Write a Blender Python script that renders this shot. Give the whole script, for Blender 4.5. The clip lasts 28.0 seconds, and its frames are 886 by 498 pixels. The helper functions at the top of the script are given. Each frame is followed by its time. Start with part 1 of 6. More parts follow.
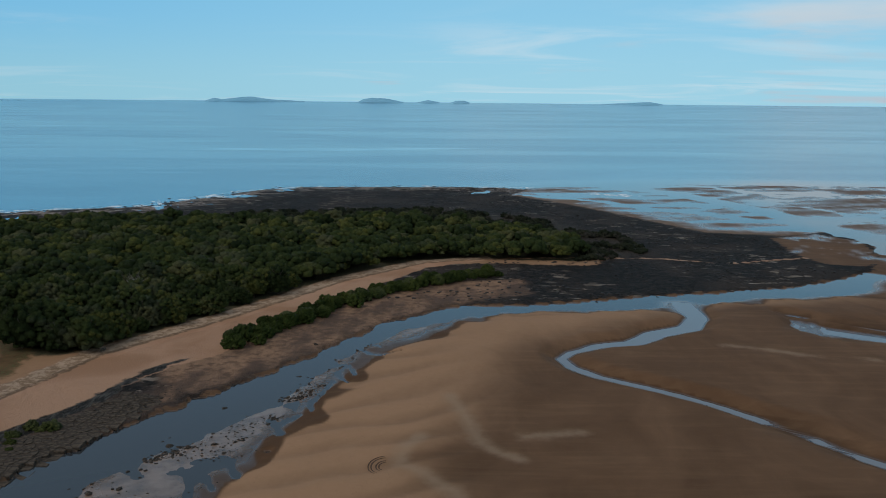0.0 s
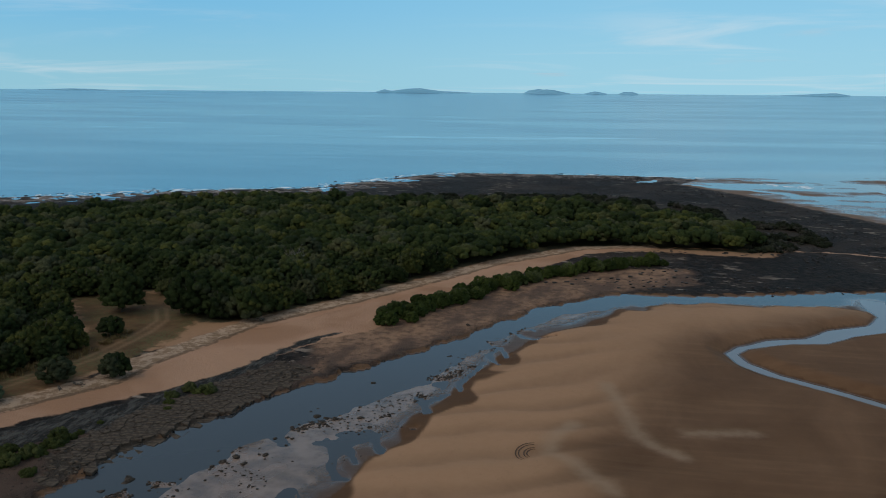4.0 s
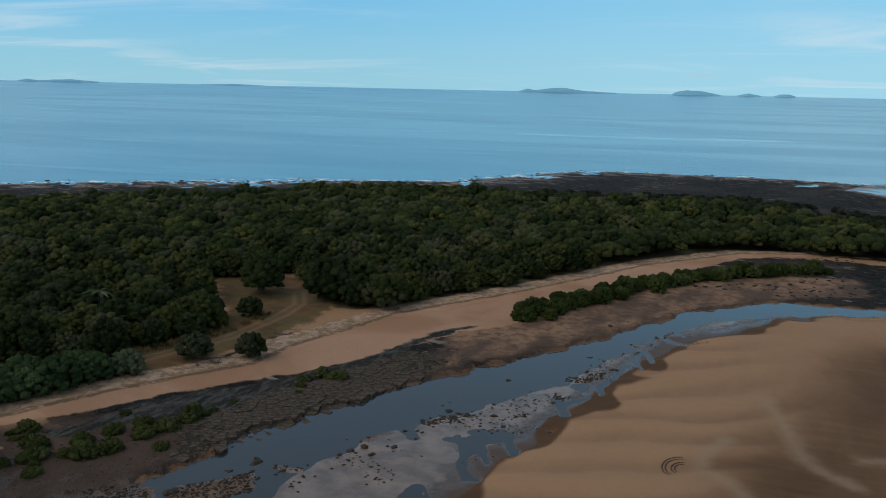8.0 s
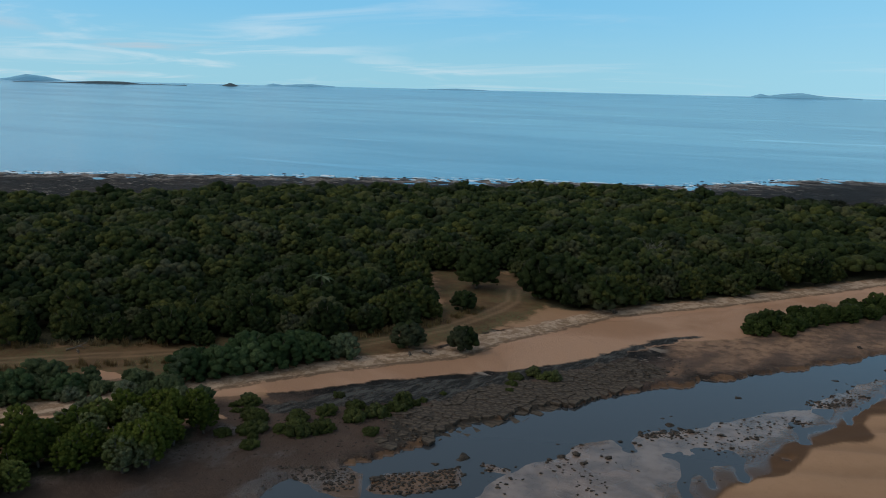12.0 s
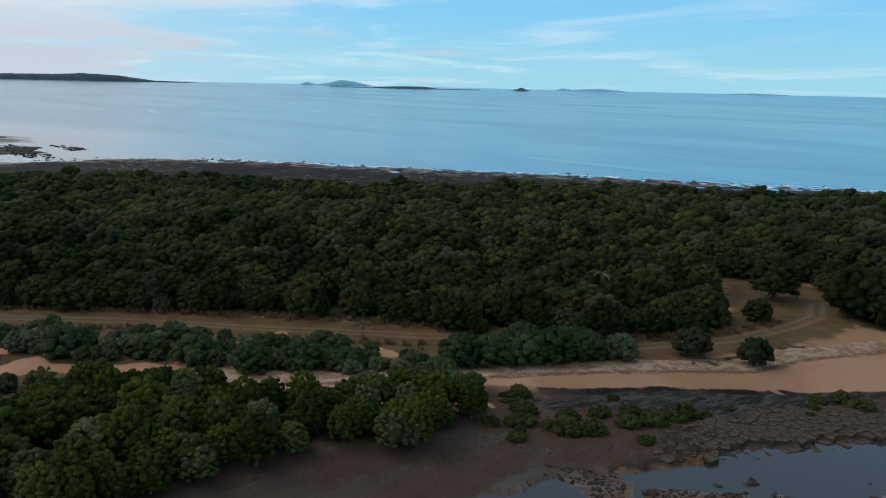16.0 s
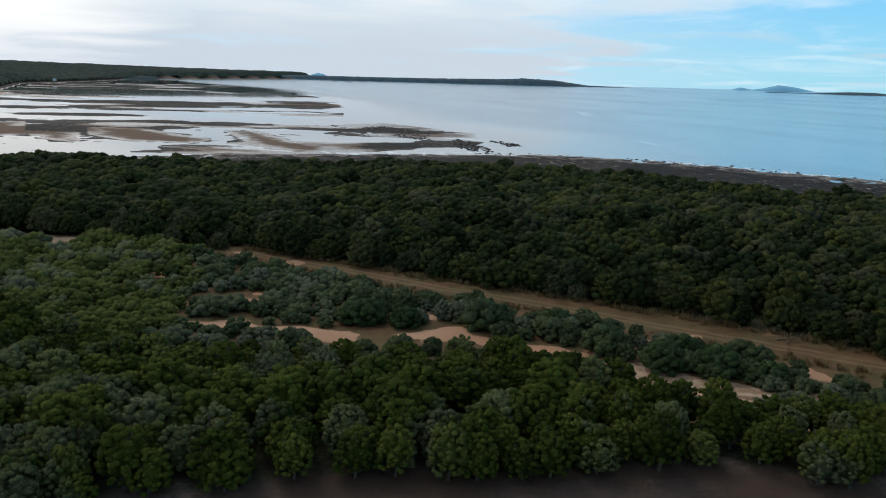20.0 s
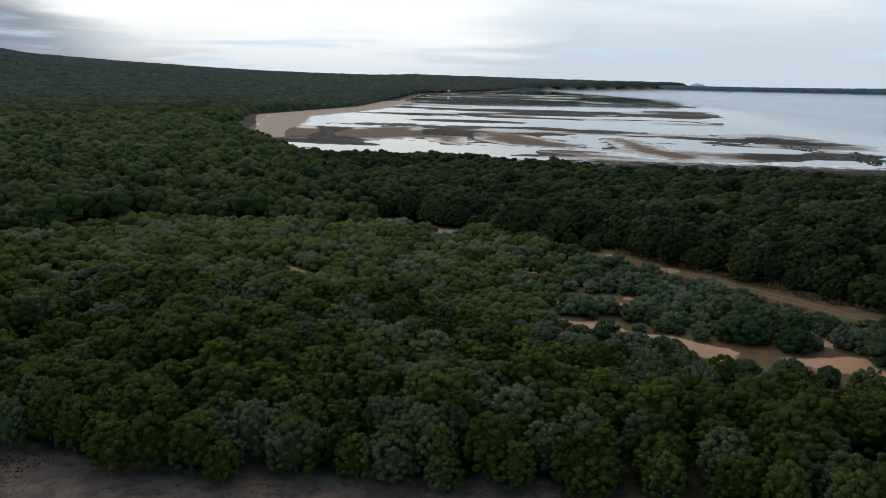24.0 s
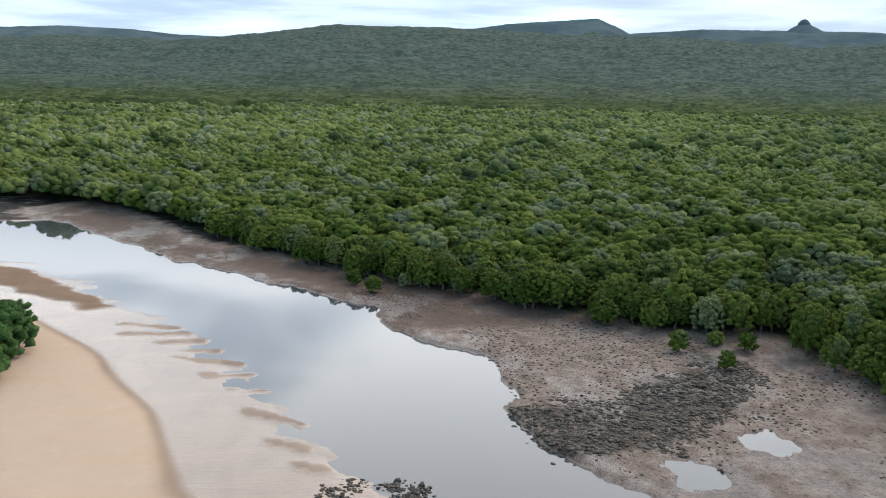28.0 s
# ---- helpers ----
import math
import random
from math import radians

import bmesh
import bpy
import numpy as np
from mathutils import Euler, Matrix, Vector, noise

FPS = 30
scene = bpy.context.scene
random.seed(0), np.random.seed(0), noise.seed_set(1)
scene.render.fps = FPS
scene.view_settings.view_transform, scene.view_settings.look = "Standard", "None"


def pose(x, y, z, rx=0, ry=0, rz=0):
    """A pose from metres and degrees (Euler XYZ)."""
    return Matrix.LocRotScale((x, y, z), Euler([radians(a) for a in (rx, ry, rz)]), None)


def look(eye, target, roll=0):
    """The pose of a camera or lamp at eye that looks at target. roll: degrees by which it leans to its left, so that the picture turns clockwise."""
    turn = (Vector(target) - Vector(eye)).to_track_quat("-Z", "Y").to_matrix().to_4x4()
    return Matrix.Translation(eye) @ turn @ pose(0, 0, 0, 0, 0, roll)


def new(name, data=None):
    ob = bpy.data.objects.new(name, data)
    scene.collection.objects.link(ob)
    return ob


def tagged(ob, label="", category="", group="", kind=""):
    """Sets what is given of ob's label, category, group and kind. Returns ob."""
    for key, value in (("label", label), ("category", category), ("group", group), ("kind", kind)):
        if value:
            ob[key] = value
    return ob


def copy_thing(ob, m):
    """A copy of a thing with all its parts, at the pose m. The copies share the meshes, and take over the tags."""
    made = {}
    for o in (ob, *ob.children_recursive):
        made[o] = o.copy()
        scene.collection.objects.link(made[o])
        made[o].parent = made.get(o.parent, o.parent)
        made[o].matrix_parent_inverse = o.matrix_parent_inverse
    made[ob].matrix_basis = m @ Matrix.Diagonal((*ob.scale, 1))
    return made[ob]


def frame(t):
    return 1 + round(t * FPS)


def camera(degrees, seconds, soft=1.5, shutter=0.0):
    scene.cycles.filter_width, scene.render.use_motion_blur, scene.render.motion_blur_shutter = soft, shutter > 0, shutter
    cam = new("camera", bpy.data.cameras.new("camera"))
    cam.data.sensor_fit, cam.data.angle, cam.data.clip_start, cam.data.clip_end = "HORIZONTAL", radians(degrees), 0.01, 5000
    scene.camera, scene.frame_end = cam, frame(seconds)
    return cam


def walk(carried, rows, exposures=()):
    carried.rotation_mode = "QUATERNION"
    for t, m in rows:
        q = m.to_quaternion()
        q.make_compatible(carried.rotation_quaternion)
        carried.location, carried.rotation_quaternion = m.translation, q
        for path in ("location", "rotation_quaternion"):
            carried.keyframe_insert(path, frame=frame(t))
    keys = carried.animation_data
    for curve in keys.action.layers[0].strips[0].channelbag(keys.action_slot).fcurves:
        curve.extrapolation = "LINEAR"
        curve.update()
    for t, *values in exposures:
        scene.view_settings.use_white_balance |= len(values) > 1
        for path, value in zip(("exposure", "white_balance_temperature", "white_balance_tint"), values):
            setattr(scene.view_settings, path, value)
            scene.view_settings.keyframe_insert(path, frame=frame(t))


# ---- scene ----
# The flight: seconds, east, north, height, then degrees turned to the left, tilted up and leaned.
PATH = [
    (0, -0.29, -0.06, 45.03, 0.00, -9.83, 0.53),
    (0.5, -0.23, 0.71, 44.58, 0.01, -9.89, 0.51),
    (1, -0.17, 1.47, 44.16, -0.01, -9.95, 0.48),
    (1.5, -0.11, 2.20, 43.74, -0.02, -10.03, 0.41),
    (2, -0.07, 2.90, 43.34, 1.41, -10.11, 0.42),
    (2.5, -0.04, 3.56, 42.95, 3.61, -10.20, 0.39),
    (3, -0.03, 4.21, 42.56, 6.13, -10.30, 0.45),
    (3.5, -0.03, 4.85, 42.19, 8.53, -10.38, 0.40),
    (4, -0.06, 5.49, 41.83, 10.94, -10.45, 0.48),
    (4.5, -0.10, 6.14, 41.47, 13.28, -10.52, 0.43),
    (6.5, -1.16, 9.24, 40.30, 18.33, -10.68, 0.87),
    (7, -1.50, 9.80, 40.04, 18.50, -10.66, 1.04),
    (7.5, -1.85, 10.35, 39.78, 19.27, -10.64, 1.13),
    (8, -2.19, 10.88, 39.51, 20.25, -10.62, 1.22),
    (8.5, -2.54, 11.40, 39.24, 21.55, -10.60, 1.29),
    (9, -2.88, 11.90, 38.98, 23.07, -10.60, 1.35),
    (9.5, -3.22, 12.38, 38.71, 24.81, -10.60, 1.36),
    (10, -3.56, 12.86, 38.44, 26.62, -10.59, 1.38),
    (10.5, -3.91, 13.33, 38.16, 28.52, -10.58, 1.37),
    (11, -4.28, 13.82, 37.86, 30.51, -10.58, 1.36),
    (11.5, -4.66, 14.34, 37.55, 32.61, -10.59, 1.33),
    (12, -5.06, 14.89, 37.24, 34.77, -10.60, 1.35),
    (12.5, -5.47, 15.44, 36.93, 37.00, -10.62, 1.33),
    (14.5, -7.15, 17.36, 35.72, 45.99, -10.69, 1.31),
    (15, -7.60, 17.66, 35.36, 48.35, -10.68, 1.38),
    (15.5, -8.05, 17.95, 35.01, 50.98, -10.69, 1.29),
    (16, -8.52, 18.22, 34.68, 53.70, -10.70, 1.33),
    (16.5, -9.00, 18.47, 34.35, 56.61, -10.73, 1.36),
    (17, -9.49, 18.67, 34.03, 60.10, -10.76, 1.34),
    (17.5, -10.00, 18.83, 33.72, 63.62, -10.81, 1.30),
    (18, -10.53, 18.96, 33.43, 67.17, -10.84, 1.33),
    (18.5, -11.07, 19.07, 33.15, 70.74, -10.89, 1.41),
    (19, -11.64, 19.16, 32.87, 74.33, -10.94, 1.43),
    (19.5, -12.23, 19.21, 32.59, 77.93, -10.99, 1.49),
    (20, -12.84, 19.21, 32.31, 81.50, -11.04, 1.55),
    (20.5, -13.48, 19.16, 32.05, 85.34, -11.12, 1.61),
    (21, -14.13, 19.07, 31.80, 89.34, -11.18, 1.60),
    (21.5, -14.79, 18.95, 31.55, 93.29, -11.24, 1.61),
    (23.5, -17.19, 17.78, 30.36, 101.72, -10.91, 1.22),
    (24, -17.60, 17.36, 30.15, 106.03, -10.91, 1.28),
    (24.5, -18.05, 16.91, 29.94, 110.49, -10.92, 1.31),
    (25, -18.58, 16.40, 29.75, 115.12, -10.92, 1.29),
    (25.5, -19.06, 15.89, 29.61, 122.84, -11.00, 1.22),
    (26, -19.29, 15.48, 29.38, 131.37, -11.12, 1.21),
    (26.5, -19.14, 15.16, 29.04, 142.22, -11.25, 1.17),
    (27, -18.76, 15.21, 28.76, 152.45, -11.35, 1.11),
    (27.5, -18.40, 15.48, 28.48, 162.61, -11.44, 1.10),
    (28, -17.99, 15.84, 28.27, 172.13, -11.55, 1.14),
]
cam = camera(54.95, 28.0, soft=1.0)


def heading(x, y, z, turn, tilt, lean):
    a, b = radians(turn), radians(tilt)
    ahead = Vector((-math.sin(a) * math.cos(b), math.cos(a) * math.cos(b), math.sin(b)))
    return look((x, y, z), Vector((x, y, z)) + ahead * 50, lean)


walk(cam, [(t, heading(*rest)) for t, *rest in PATH],
     exposures=[(0, -0.78), (4, -0.79), (8, -0.71), (12, -0.66), (15, -0.58), (17, -0.45), (21, -0.42), (24, -0.45), (25, -0.35), (26, 0.25), (27, 1.0), (28, 1.22)])

# ---- world and light ----
SUN_AZ, SUN_EL = 118.0, 50.0   # degrees to the left of +y, and above the sea


def compass(az, el=0.0):
    a, e = radians(az), radians(el)
    return Vector((-math.sin(a) * math.cos(e), math.cos(a) * math.cos(e), math.sin(e)))


class Nodes:
    """A short way to write node trees."""

    def __init__(self, tree):
        self.t = tree
        tree.nodes.clear()

    def put(self, kind, ins=None, **props):
        n = self.t.nodes.new(kind)
        for k, v in props.items():
            setattr(n, k, v)
        for k, v in (ins or {}).items():
            if isinstance(v, bpy.types.NodeSocket):
                self.t.links.new(v, n.inputs[k])
            else:
                n.inputs[k].default_value = v
        return n

    def math(self, op, a, b=0.0, c=None):
        ins = {0: a, 1: b}
        if c is not None:
            ins[2] = c
        return self.put("ShaderNodeMath", ins, operation=op).outputs[0]

    def step(self, v, lo, hi, a=0.0, b=1.0, soft=True):
        n = self.put("ShaderNodeMapRange", {"Value": v, "From Min": lo, "From Max": hi, "To Min": a, "To Max": b})
        n.interpolation_type = "SMOOTHSTEP" if soft else "LINEAR"
        return n.outputs[0]

    def noise(self, vec, scale, detail=4.0, rough=0.55, distort=0.0, out=0):
        return self.put("ShaderNodeTexNoise", {"Vector": vec, "Scale": scale, "Detail": detail, "Roughness": rough, "Distortion": distort}).outputs[out]

    def mix(self, f, a, b, blend="MIX"):
        n = self.put("ShaderNodeMix", data_type="RGBA", blend_type=blend)
        for i, v in ((0, f), (6, a), (7, b)):
            if isinstance(v, bpy.types.NodeSocket):
                self.t.links.new(v, n.inputs[i])
            else:
                n.inputs[i].default_value = (*v, 1) if isinstance(v, tuple) and len(v) == 3 else v
        return n.outputs[2]

    def scale(self, vec, xyz, turn=0.0):
        return self.put("ShaderNodeMapping", {"Vector": vec, "Scale": xyz, "Rotation": (0, 0, turn)}).outputs[0]


world = bpy.data.worlds.new("sky")
scene.world = world
world.use_nodes = True
w = Nodes(world.node_tree)
sky = w.put("ShaderNodeTexSky", sky_type="NISHITA", sun_disc=False, sun_elevation=radians(SUN_EL), sun_rotation=radians(-SUN_AZ),
            altitude=0.0, air_density=1.0, dust_density=0.3, ozone_density=2.5)
way = w.put("ShaderNodeTexCoord").outputs["Generated"]
sep = w.put("ShaderNodeSeparateXYZ", {0: way}).outputs
up = w.math("MAXIMUM", sep[2], 0.0)
# clear air: pale at the sea's edge, deep blue overhead
air = w.mix(w.step(up, 0.0, 0.11), (5.9, 12.4, 15.6), (3.7, 10.8, 16.8))
air = w.mix(w.step(up, 0.08, 0.36), air, (5.2, 8.6, 12.2))
air = w.mix(w.step(up, 0.3, 0.9), air, (5.0, 6.0, 7.2))
clear = w.mix(0.85, sky.outputs[0], air)
# thin haze over the sea to the north-east
hazy = w.put("ShaderNodeVectorMath", {0: way, 1: compass(-30, 3)}, operation="DOT_PRODUCT").outputs["Value"]
clear = w.mix(w.math("MULTIPLY", w.step(hazy, 0.45, 0.98), w.step(up, 0.30, 0.02, 0.0, 0.5)), clear, (7.7, 14.0, 17.3))
# cloud sheets: flattened towards the horizon
h = w.math("ADD", up, 0.06)
flat = w.put("ShaderNodeCombineXYZ", {0: w.math("DIVIDE", sep[0], h), 1: w.math("DIVIDE", sep[1], h), 2: 0.0}).outputs[0]
c1 = w.noise(flat, 0.55, 5.0, 0.52, 0.3)
c2 = w.noise(flat, 0.16, 5.0, 0.55, 0.2)
side = w.put("ShaderNodeVectorMath", {0: way, 1: compass(150, 0)}, operation="DOT_PRODUCT").outputs["Value"]
east = w.put("ShaderNodeVectorMath", {0: way, 1: compass(-42, 8)}, operation="DOT_PRODUCT").outputs["Value"]
cover = w.math("ADD", w.step(side, -0.1, 0.62), w.math("MULTIPLY", w.step(east, 0.8, 0.99), 0.35))
thick = w.math("ADD", w.math("MULTIPLY", c1, 0.55), w.math("MULTIPLY", c2, 0.45))
edge = w.math("SUBTRACT", 0.585, w.math("MULTIPLY", cover, 0.27))
cloud = w.step(w.math("SUBTRACT", thick, edge), -0.02, 0.13)
# the sun behind the cloud: brightest towards it, and higher up
glow = w.put("ShaderNodeVectorMath", {0: way, 1: compass(SUN_AZ - 2, 11)}, operation="DOT_PRODUCT").outputs["Value"]
lit = w.step(w.math("ADD", glow, w.math("MULTIPLY", w.math("SUBTRACT", c1, 0.5), 0.09)), 0.945, 0.985)
upper = w.math("MULTIPLY", w.step(up, 0.09, 0.34), w.step(side, -0.1, 0.6))
shade = w.step(c1, 0.40, 0.64)
south = w.put("ShaderNodeVectorMath", {0: way, 1: compass(168, 0)}, operation="DOT_PRODUCT").outputs["Value"]
sunny = w.step(w.math("ADD", south, w.math("MULTIPLY", w.math("SUBTRACT", c1, 0.5), 0.35)), 0.79, 0.66)
white = w.mix(shade, (4.5, 5.2, 6.1), (2.9, 3.5, 4.4))
white = w.mix(sunny, white, w.mix(w.step(up, 0.03, 0.12), (9.6, 10.8, 12.2), w.mix(shade, (14.5, 15.2, 15.6), (11.0, 13.2, 14.8))))
white = w.mix(upper, white, w.mix(w.step(w.noise(flat, 0.8, 3.0, 0.45, 0.5), 0.44, 0.62), (21.5, 21.8, 22.2), (9.5, 10.8, 12.4)))
white = w.mix(w.math("MULTIPLY", lit, w.step(up, 0.0, 0.07, 0.35, 1.0)), white, (16.5, 16.6, 16.5))
clear = w.mix(w.math("MULTIPLY", w.step(glow, 0.5, 0.94), 0.88), clear, (9.4, 12.2, 14.6))
# thin high streaks
c3 = w.noise(w.scale(flat, (0.75, 1.0, 1), 0.5), 0.5, 6.0, 0.58, 0.8)
c4 = w.noise(flat, 0.09, 3.0, 0.5)
veil = w.math("MULTIPLY", w.step(c3, 0.48, 0.68), w.step(c4, 0.40, 0.58))
clear = w.mix(w.math("MULTIPLY", veil, 0.42), clear, (14.0, 15.4, 16.2))
full = w.mix(w.math("MULTIPLY", cloud, 0.95), clear, white)
w.put("ShaderNodeOutputWorld", {0: w.put("ShaderNodeBackground", {0: full, 1: 0.085}).outputs[0]})

sun = new("sun", bpy.data.lights.new("sun", "SUN"))
sun.data.energy, sun.data.angle, sun.data.color = 0.95, radians(24), (1.0, 0.95, 0.87)
sun.matrix_world = look((0, 0, 300), Vector((0, 0, 300)) - compass(SUN_AZ, SUN_EL))

# ---- materials ----


def material(name):
    m = bpy.data.materials.new(name)
    m.use_nodes = True
    return m, Nodes(m.node_tree)


def finish(n, color, rough, bump=None, amount=0.3, dist=0.1, spec=0.5, ior=1.45, extra=None):
    ins = {"Base Color": color, "Roughness": rough, "IOR": ior, "Specular IOR Level": spec}
    if bump is not None:
        ins["Normal"] = n.put("ShaderNodeBump", {"Strength": amount, "Distance": dist, "Height": bump}).outputs[0]
    ins.update(extra or {})
    b = n.put("ShaderNodeBsdfPrincipled", ins)
    n.put("ShaderNodeOutputMaterial", {0: b.outputs[0]})
    return b


def foliage(name, dark, mid, light, tint=(0.2, 0.19, 0.14), tint_amount=0.1):
    """Leaves: each clump of its own green, some greyer."""
    m, n = material(name)
    r = n.put("ShaderNodeNewGeometry").outputs["Random Per Island"]
    pos = n.put("ShaderNodeNewGeometry").outputs["Position"]
    tree = n.put("ShaderNodeObjectInfo").outputs["Random"]
    big = n.noise(pos, 0.22, 3.0)
    own = n.math("ADD", tree, n.put("ShaderNodeAttribute", attribute_name="tone").outputs["Fac"])
    own = n.math("FRACT", own)
    v = n.math("ADD", n.math("MULTIPLY", r, 0.30), n.math("ADD", n.math("MULTIPLY", big, 0.34), n.math("MULTIPLY", own, 0.52)))
    c = n.mix(n.step(v, 0.15, 0.6), dark, mid)
    c = n.mix(n.step(v, 0.55, 1.0), c, light)
    grey = n.step(n.noise(pos, 0.13, 2.0, 0.5), 0.56, 0.68)
    c = n.mix(n.math("MULTIPLY", grey, tint_amount * 4), c, tint)
    c = n.mix(n.math("MULTIPLY", n.step(own, 0.87, 0.97), 0.5), c, tint)
    c = n.mix(n.step(n.noise(pos, 4.6, 3.0, 0.6), 0.44, 0.62, 0.4, 0.0), c, dark)
    finish(n, c, 0.8, n.noise(pos, 3.4, 5.0, 0.78), 0.9, 0.45, 0.04)
    return m


LEAF_MANGROVE = foliage("mangrove_leaves", (0.024, 0.036, 0.007), (0.072, 0.094, 0.015), (0.15, 0.163, 0.032), (0.15, 0.16, 0.105), 0.16)
LEAF_COAST = foliage("coastal_leaves", (0.011, 0.018, 0.007), (0.036, 0.050, 0.016), (0.108, 0.108, 0.027), (0.08, 0.08, 0.058), 0.10)
LEAF_WOOD = foliage("woodland_leaves", (0.036, 0.050, 0.012), (0.108, 0.124, 0.030), (0.178, 0.186, 0.054), (0.165, 0.172, 0.118), 0.19)
LEAF_LOW = foliage("bank_shrub_leaves", (0.024, 0.031, 0.010), (0.054, 0.065, 0.019), (0.102, 0.112, 0.036), (0.084, 0.086, 0.053), 0.12)
LEAF_INLAND = foliage("inland_leaves", (0.024, 0.036, 0.011), (0.068, 0.086, 0.022), (0.128, 0.138, 0.038), (0.12, 0.128, 0.086), 0.12)
LEAF_HEATH = foliage("heath_leaves", (0.010, 0.012, 0.008), (0.021, 0.025, 0.014), (0.044, 0.046, 0.026), (0.05, 0.046, 0.038), 0.2)
LEAF_SCRUB = foliage("scrub_leaves", (0.034, 0.049, 0.022), (0.073, 0.094, 0.042), (0.137, 0.156, 0.075), (0.163, 0.169, 0.120), 0.2)
LEAF_BEACH = foliage("beach_bush_leaves", (0.018, 0.034, 0.013), (0.044, 0.072, 0.027), (0.091, 0.124, 0.052), (0.104, 0.117, 0.075), 0.12)
LEAF_BANK = foliage("sandbank_bush_leaves", (0.034, 0.062, 0.017), (0.070, 0.126, 0.034), (0.120, 0.186, 0.058), (0.120, 0.156, 0.072), 0.08)
LEAF_STRIP = foliage("shrub_mangrove_leaves", (0.016, 0.026, 0.007), (0.040, 0.056, 0.014), (0.085, 0.100, 0.025), (0.100, 0.106, 0.060), 0.1)
LEAF_DRY = foliage("dry_grass_blades", (0.13, 0.085, 0.035), (0.2, 0.14, 0.06), (0.3, 0.22, 0.11), (0.24, 0.2, 0.13), 0.1)


def plain(name, a, b, scale, rough=0.8, bump_scale=20.0, amount=0.4, spec=0.4):
    m, n = material(name)
    pos = n.put("ShaderNodeTexCoord").outputs["Object"]
    c = n.mix(n.step(n.noise(pos, scale, 5.0, 0.6), 0.35, 0.65), a, b)
    finish(n, c, rough, n.noise(pos, bump_scale, 4.0), amount, 0.05, spec)
    return m


BARK = plain("bark", (0.045, 0.037, 0.03), (0.10, 0.085, 0.07), 3.0)
DEADWOOD = plain("dead_wood", (0.10, 0.092, 0.08), (0.19, 0.178, 0.16), 4.0)
DRIFT = plain("driftwood", (0.06, 0.05, 0.04), (0.16, 0.13, 0.10), 4.0)
ROCKMAT = plain("creek_rock", (0.024, 0.019, 0.015), (0.07, 0.055, 0.043), 2.2, 0.9, 8.0, 0.7, 0.12)
SLABMAT = plain("rock_slab", (0.032, 0.025, 0.019), (0.088, 0.067, 0.05), 1.6, 0.9, 7.0, 0.7, 0.12)
REEFMAT = plain("reef_rock", (0.010, 0.009, 0.008), (0.035, 0.028, 0.022), 1.4, 0.7, 5.0, 0.6)
# far islands: distance haze painted in as a pale blue base colour
HAZE_HILL = plain("far_island_haze", (0.21, 0.45, 0.60), (0.24, 0.48, 0.63), 0.01, 0.95, 0.05, 0.1, 0.0)
# nearer isles and coast: woods with blue-grey distance haze in the colour
NEAR_ISLE = plain("hazed_isle_woods", (0.07, 0.10, 0.115), (0.10, 0.13, 0.14), 0.02, 0.95, 0.08, 0.3, 0.0)
ROOF = plain("hut_roof", (0.55, 0.57, 0.6), (0.7, 0.7, 0.7), 1.0, 0.5)

# sea and creek: turbid brown in the creek, blue in the open
WATER, n = material("water")
pos = n.put("ShaderNodeNewGeometry").outputs["Position"]
open_sea = n.put("ShaderNodeAttribute", attribute_name="open_sea").outputs["Fac"]
rip = n.math("ADD", n.noise(pos, 0.7, 1.5, 0.4), n.math("MULTIPLY", n.noise(n.scale(pos, (0.25, 1, 1), 0.6), 0.12, 4.0), 1.5))
slick = n.step(n.noise(n.scale(pos, (0.3, 1.0, 1.0), 0.2), 0.006, 6.0, 0.62, 0.5), 0.40, 0.62)
line = n.step(n.noise(n.scale(pos, (0.12, 1.0, 1.0), 0.12), 0.012, 5.0, 0.6, 1.2), 0.63, 0.68)
calm = n.math("SUBTRACT", 1.0, n.math("MULTIPLY", line, 0.5))
wind = n.math("MULTIPLY", n.math("MULTIPLY", n.math("ADD", n.math("MULTIPLY", slick, 0.22), 0.78), calm), open_sea)
nb = n.put("ShaderNodeBump", {"Strength": n.math("ADD", n.math("MULTIPLY", wind, 0.08), 0.0012), "Distance": 0.3, "Height": rip}).outputs[0]
# stream and pond: bright sky sheen painted as a paler water colour
sky_sheen = n.step(n.put("ShaderNodeAttribute", attribute_name="sky_sheen").outputs["Fac"], 0.0, 4.0)
deep = n.mix(open_sea, n.mix(sky_sheen, (0.036, 0.038, 0.040), (0.17, 0.175, 0.18)), n.mix(slick, (0.026, 0.150, 0.25), (0.022, 0.138, 0.238)))
wat = n.put("ShaderNodeBsdfPrincipled", {"Base Color": deep, "Roughness": n.math("ADD", n.math("MULTIPLY", wind, 0.16), 0.025), "IOR": 1.33, "Normal": nb})
# broken white water where the sea meets the reef
shore = n.put("ShaderNodeAttribute", attribute_name="d_shore").outputs["Fac"]
froth = n.math("ADD", n.noise(n.scale(pos, (1, 1, 1)), 0.16, 6.0, 0.68), n.step(shore, 16.0, 0.0, -0.14, 0.07))
spume = n.put("ShaderNodeBsdfDiffuse", {"Color": (0.72, 0.75, 0.77, 1)})
surf = n.put("ShaderNodeMixShader", {0: n.math("MULTIPLY", n.math("MULTIPLY", n.step(froth, 0.535, 0.59), n.step(shore, 24.0, 12.0)), 0.9), 1: wat.outputs[0], 2: spume.outputs[0]})
n.put("ShaderNodeOutputMaterial", {0: surf.outputs[0]})

# the ground: sand, reef, mud, rubble and soil, told apart by the plan's distances kept on the mesh
GROUND, n = material("shore_ground")
pos = n.put("ShaderNodeNewGeometry").outputs["Position"]


